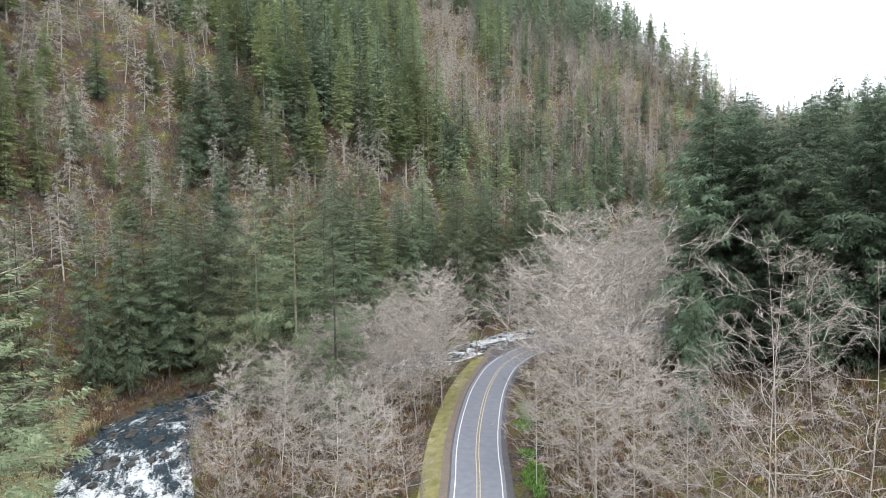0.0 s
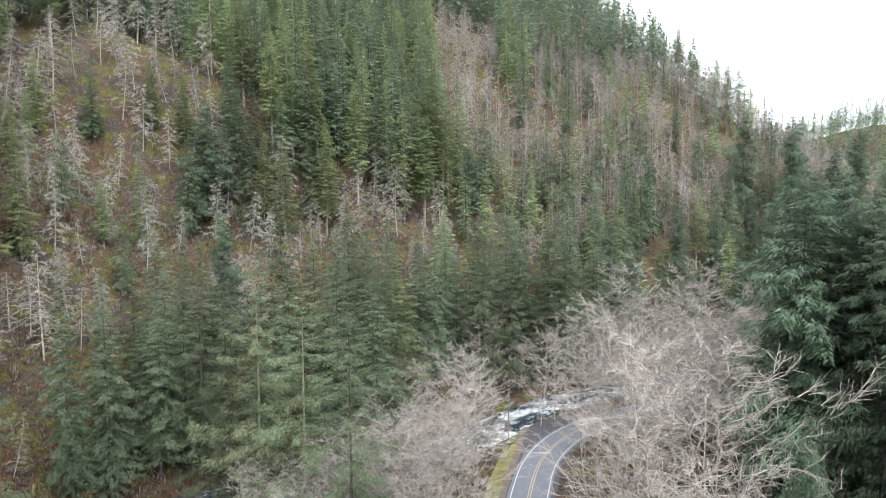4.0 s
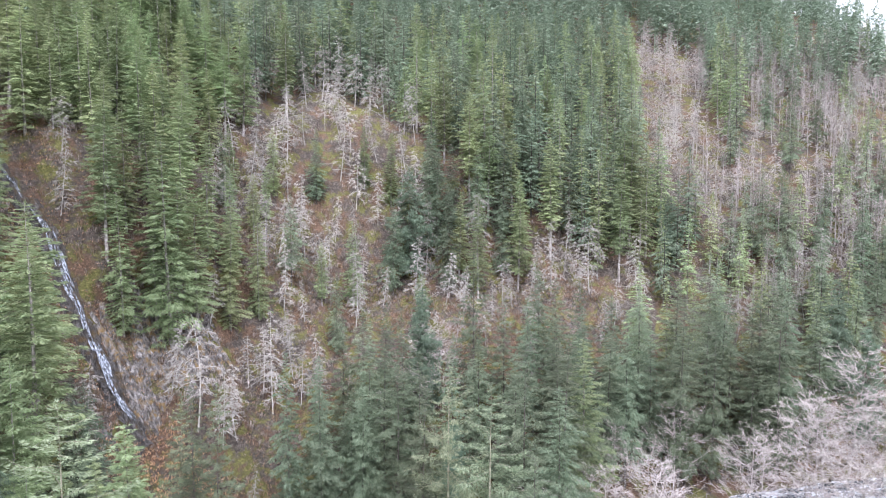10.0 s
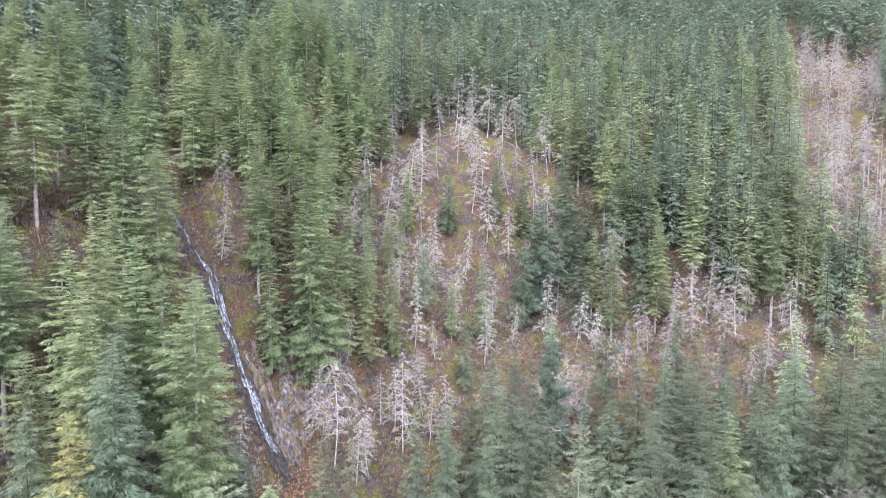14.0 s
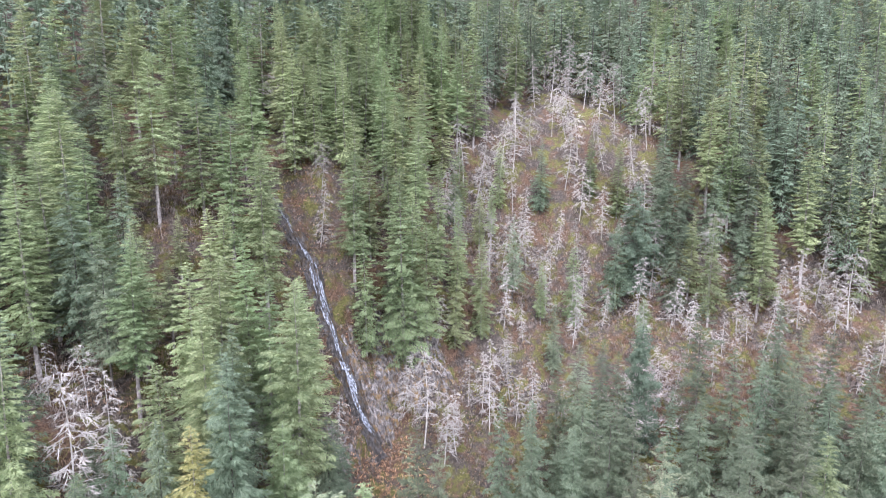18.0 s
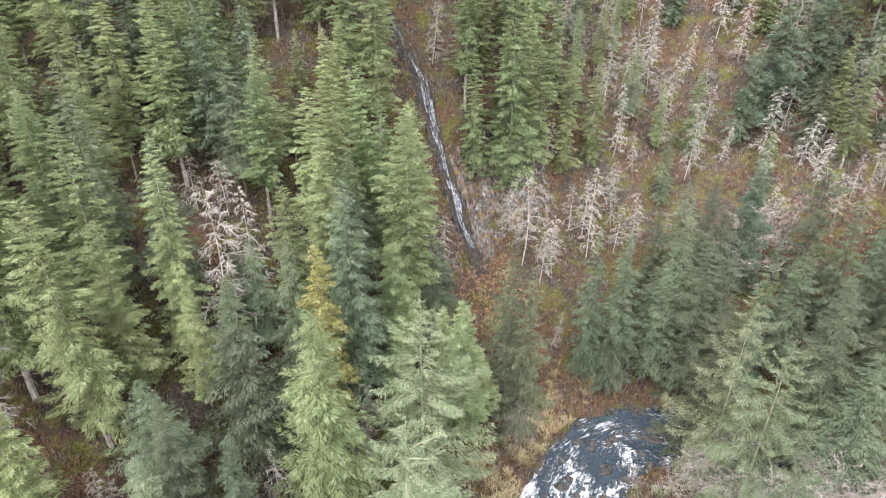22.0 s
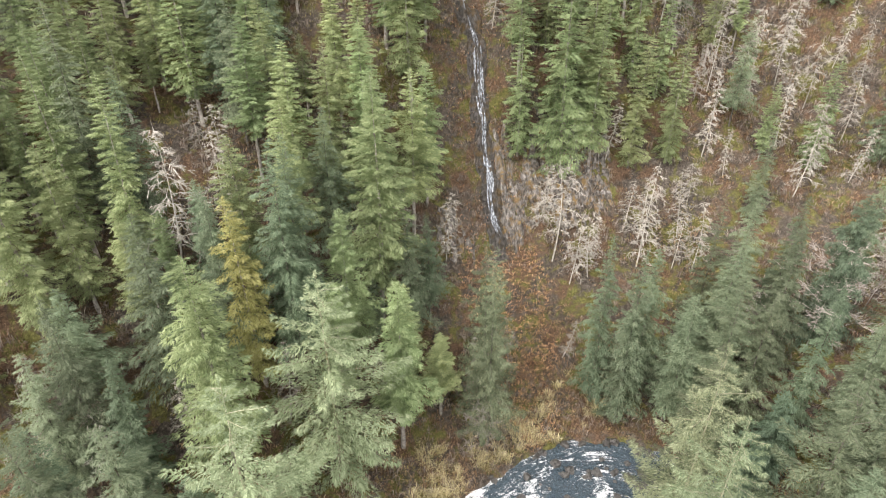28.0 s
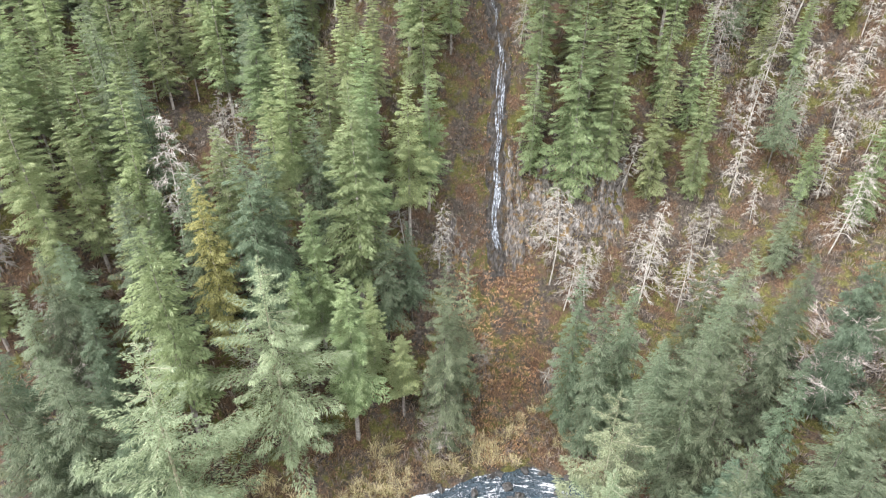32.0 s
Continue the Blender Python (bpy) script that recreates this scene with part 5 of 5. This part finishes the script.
utility_pole(-2.6, 160.0, 12.4)
utility_pole(46.0, 196.0, 12.0)
utility_pole(-6.5, 62.0, 12.0)
for z in (12.4, 10.5, 9.1):
    for (ax, ay), (bx, by) in (((-2.2, 160), (46.4, 196)), ((-2.2, 160), (-6.1, 62))):
        za, zb = float(ground_z(ax, ay)) + z, float(ground_z(bx, by)) + z - 0.3
        pts = [(ax + (bx - ax) * u, ay + (by - ay) * u, za + (zb - za) * u - 4 * 0.9 * u * (1 - u)) for u in np.linspace(0, 1, 14)]
        wire = new("wire", cylinder(pts, [0.012] * 14, 4, WIRE, "wire"))
        tagged(wire, "thin dark power line hanging between utility poles", "wire", "wires of the power line")

# ---------------- undergrowth ----------------
def undergrowth(name, label, spots, mat, low, high, leaves, spread, upright):
    vs, fs, n = [], [], 0
    rng = np.random.default_rng(len(spots))
    x, y = np.array(spots).T
    z = ground_z(x, y)
    m = len(x)
    for k in range(leaves):
        h = rng.uniform(low, high, m)
        az = rng.uniform(0, 6.28, m)
        out = h * spread * rng.uniform(0.4, 1.2, m)
        ox, oy = rng.uniform(-0.5, 0.5, m), rng.uniform(-0.5, 0.5, m)
        a = np.stack([x + ox, y + oy, z - 0.1 + 0 * h], 1)
        d = np.stack([np.cos(az) * out, np.sin(az) * out, h * upright], 1)
        side = np.stack([-np.sin(az), np.cos(az), 0 * h], 1) * (h * 0.075)[:, None]
        quad = np.stack([a, a + d * 0.6 + side, a + d - np.array([0, 0, 1]) * (h * 0.25)[:, None], a + d * 0.6 - side], 1)
        vs.append(quad.reshape(-1, 3))
    vs = np.concatenate(vs)
    me = bpy.data.meshes.new(name)
    me.vertices.add(len(vs))
    me.vertices.foreach_set("co", vs.ravel())
    me.loops.add(len(vs))
    me.loops.foreach_set("vertex_index", np.arange(len(vs)))
    me.polygons.add(len(vs) // 4)
    me.polygons.foreach_set("loop_start", np.arange(0, len(vs), 4))
    me.materials.append(mat)
    me.update(calc_edges=True)
    me.validate()
    return tagged(new(name, me), label, "undergrowth", kind="stuff")


def brush(name, label, spots, mat, low, high, stalks, thin=0.03):
    """Low bushes of many thin stalks, each stalk one narrow blade that arches over."""
    rng = np.random.default_rng(len(spots) + 7)
    x, y = np.array(spots).T
    z = ground_z(x, y)
    m = len(x)
    size = rng.uniform(low, high, m)
    vs = []
    for k in range(stalks):
        az = rng.uniform(0, 6.28, m)
        h, out = size * rng.uniform(0.5, 1.0, m), size * rng.uniform(0.2, 0.75, m)
        ox, oy = size * rng.uniform(-0.25, 0.25, m), size * rng.uniform(-0.25, 0.25, m)
        a = np.stack([x + ox, y + oy, z - 0.15 + 0 * h], 1)
        mid = a + np.stack([np.cos(az) * out * 0.45, np.sin(az) * out * 0.45, h * 0.75], 1)
        tip = a + np.stack([np.cos(az) * out, np.sin(az) * out, h * rng.uniform(0.6, 1.05, m)], 1)
        side = np.stack([-np.sin(az), np.cos(az), rng.uniform(-0.6, 0.6, m)], 1) * (size * thin)[:, None]
        vs.append(np.stack([a, mid + side, tip, mid - side], 1).reshape(-1, 3))
    vs = np.concatenate(vs)
    me = bpy.data.meshes.new(name)
    me.vertices.add(len(vs))
    me.vertices.foreach_set("co", vs.ravel())
    me.loops.add(len(vs))
    me.loops.foreach_set("vertex_index", np.arange(len(vs)))
    me.polygons.add(len(vs) // 4)
    me.polygons.foreach_set("loop_start", np.arange(0, len(vs), 4))
    me.materials.append(mat)
    me.update(calc_edges=True)
    me.validate()
    return tagged(new(name, me), label, "undergrowth", kind="stuff")


def open_ground(x, y, d, r):
    return (np.abs(r) > 10) & (np.abs(d) > 10.5) & (d < 105) & ~((np.abs(y - 105) < 2.5) & (d > 30))


patch = lambda x, y, k: wave(x, y, 6, 20 + k) + 0.7 * wave(x, y, 2.3, 30 + k)  # noqa: E731
box = (-160, 55, -10, 235)
near_slope = lambda x, y, d, r: open_ground(x, y, d, r) & (d < 92)  # noqa: E731
undergrowth("bracken", "rusty brown dead bracken covering the slope", spots_in(box, 1.15, lambda x, y, d, r: near_slope(x, y, d, r) & (patch(x, y, 1) > -0.1)), BRACKEN, 0.35, 1.1, 12, 0.8, 0.9)
undergrowth("mossy_plants", "olive green mossy plants and sword ferns", spots_in(box, 1.3, lambda x, y, d, r: near_slope(x, y, d, r) & (patch(x, y, 2) > 0.1)), MOSSY_LEAVES, 0.35, 1.1, 12, 0.9, 0.8)
brush("dry_brush", "pale leafless brush and brambles on the slope", spots_in(box, 2.0, lambda x, y, d, r: open_ground(x, y, d, r) & (patch(x, y, 3) > -0.2)), PALE_BRUSH, 1.0, 2.8, 18)
brush("rusty_brush", "rust-coloured leafless shrubs on the slope", spots_in(box, 2.3, lambda x, y, d, r: open_ground(x, y, d, r) & (patch(x, y, 4) > 0.0)), BRACKEN, 1.0, 2.6, 18)
upper = spots_in((-160, 110, 60, 340), 1.75, lambda x, y, d, r: (np.abs(r) > 10) & (d > 62) & (d < 118) & ~gully(x, y))
brush("hillside_brush", "brown leafless shrubs between the bare trees of the upper slope", upper, PALE_BRUSH, 0.9, 2.6, 12, 0.03)
fresh = spots_in((5.2, 11, 80, 118), 0.4, lambda x, y, d, r: (np.abs(r - 8.3) < 1.3 + 0.7 * np.sin(y * 0.6)) & (np.abs(y - 100) > 4))
undergrowth("fresh_plants", "bright green fresh plants beside the road ditch", fresh, FRESH, 0.3, 0.9, 8, 0.8, 0.9)
verge_spots = spots_in((-16, 6, 40, 160), 0.45, lambda x, y, d, r: (r < -5.6) & (r > -9.5 - 0.8 * np.sin(y * 0.35) - 0.5 * np.sin(y * 1.3)) & ((y < 140) | (r < -8.5)))
undergrowth("verge_grass", "yellow-green winter grass along the road verge", verge_spots, DRY_GRASS, 0.12, 0.4, 5, 0.8, 0.9)
rust_spots = spots_in((-108, -74, 94, 117), 0.8, lambda x, y, d, r: (d > 10.5) & (np.abs(y - 105) < 5 + 5 * smooth(-x, 75, 100) + 1.5 * np.sin(x * 0.6)))
undergrowth("red_bracken", "rust-red bracken in the clearing below the waterfall", rust_spots, RUST, 0.3, 1.0, 14, 0.8, 0.9)
gully_spots = spots_in((-152, -104, 95, 115), 1.0, lambda x, y, d, r: (np.abs(y - 105) > 1.9 + 0.8 * np.sin(x * 0.9)) & (np.abs(y - 105) < 8.5))
brush("gully_brush", "rusty and grey leafless brush along the waterfall gully", gully_spots, PALE_BRUSH, 0.5, 1.7, 14, 0.03)
undergrowth("gully_bracken", "rust-brown bracken on the sides of the gully", gully_spots, RUST, 0.35, 0.9, 7, 0.8, 0.9)
lower = spots_in((-100, -45, 30, 128), 1.0, lambda x, y, d, r: (d > 10.3) & (d < 30 + 5 * wave(x, y, 7, 51)))
undergrowth("bank_ferns", "orange-brown ferns and moss above the bank of the stream", lower, BRACKEN, 0.4, 1.2, 12, 0.8, 0.9)
bank = spots_in((-100, -50, 55, 125), 1.6, lambda x, y, d, r: (d > 10.3) & (d < 19 + 4 * wave(x, y, 5, 44)) & (patch(x, y, 5) > -0.35))
brush("bank_brush", "pale yellow mossy leafless bushes on the bank of the stream", bank, YELLOW_BRUSH, 1.6, 3.6, 46, 0.013)
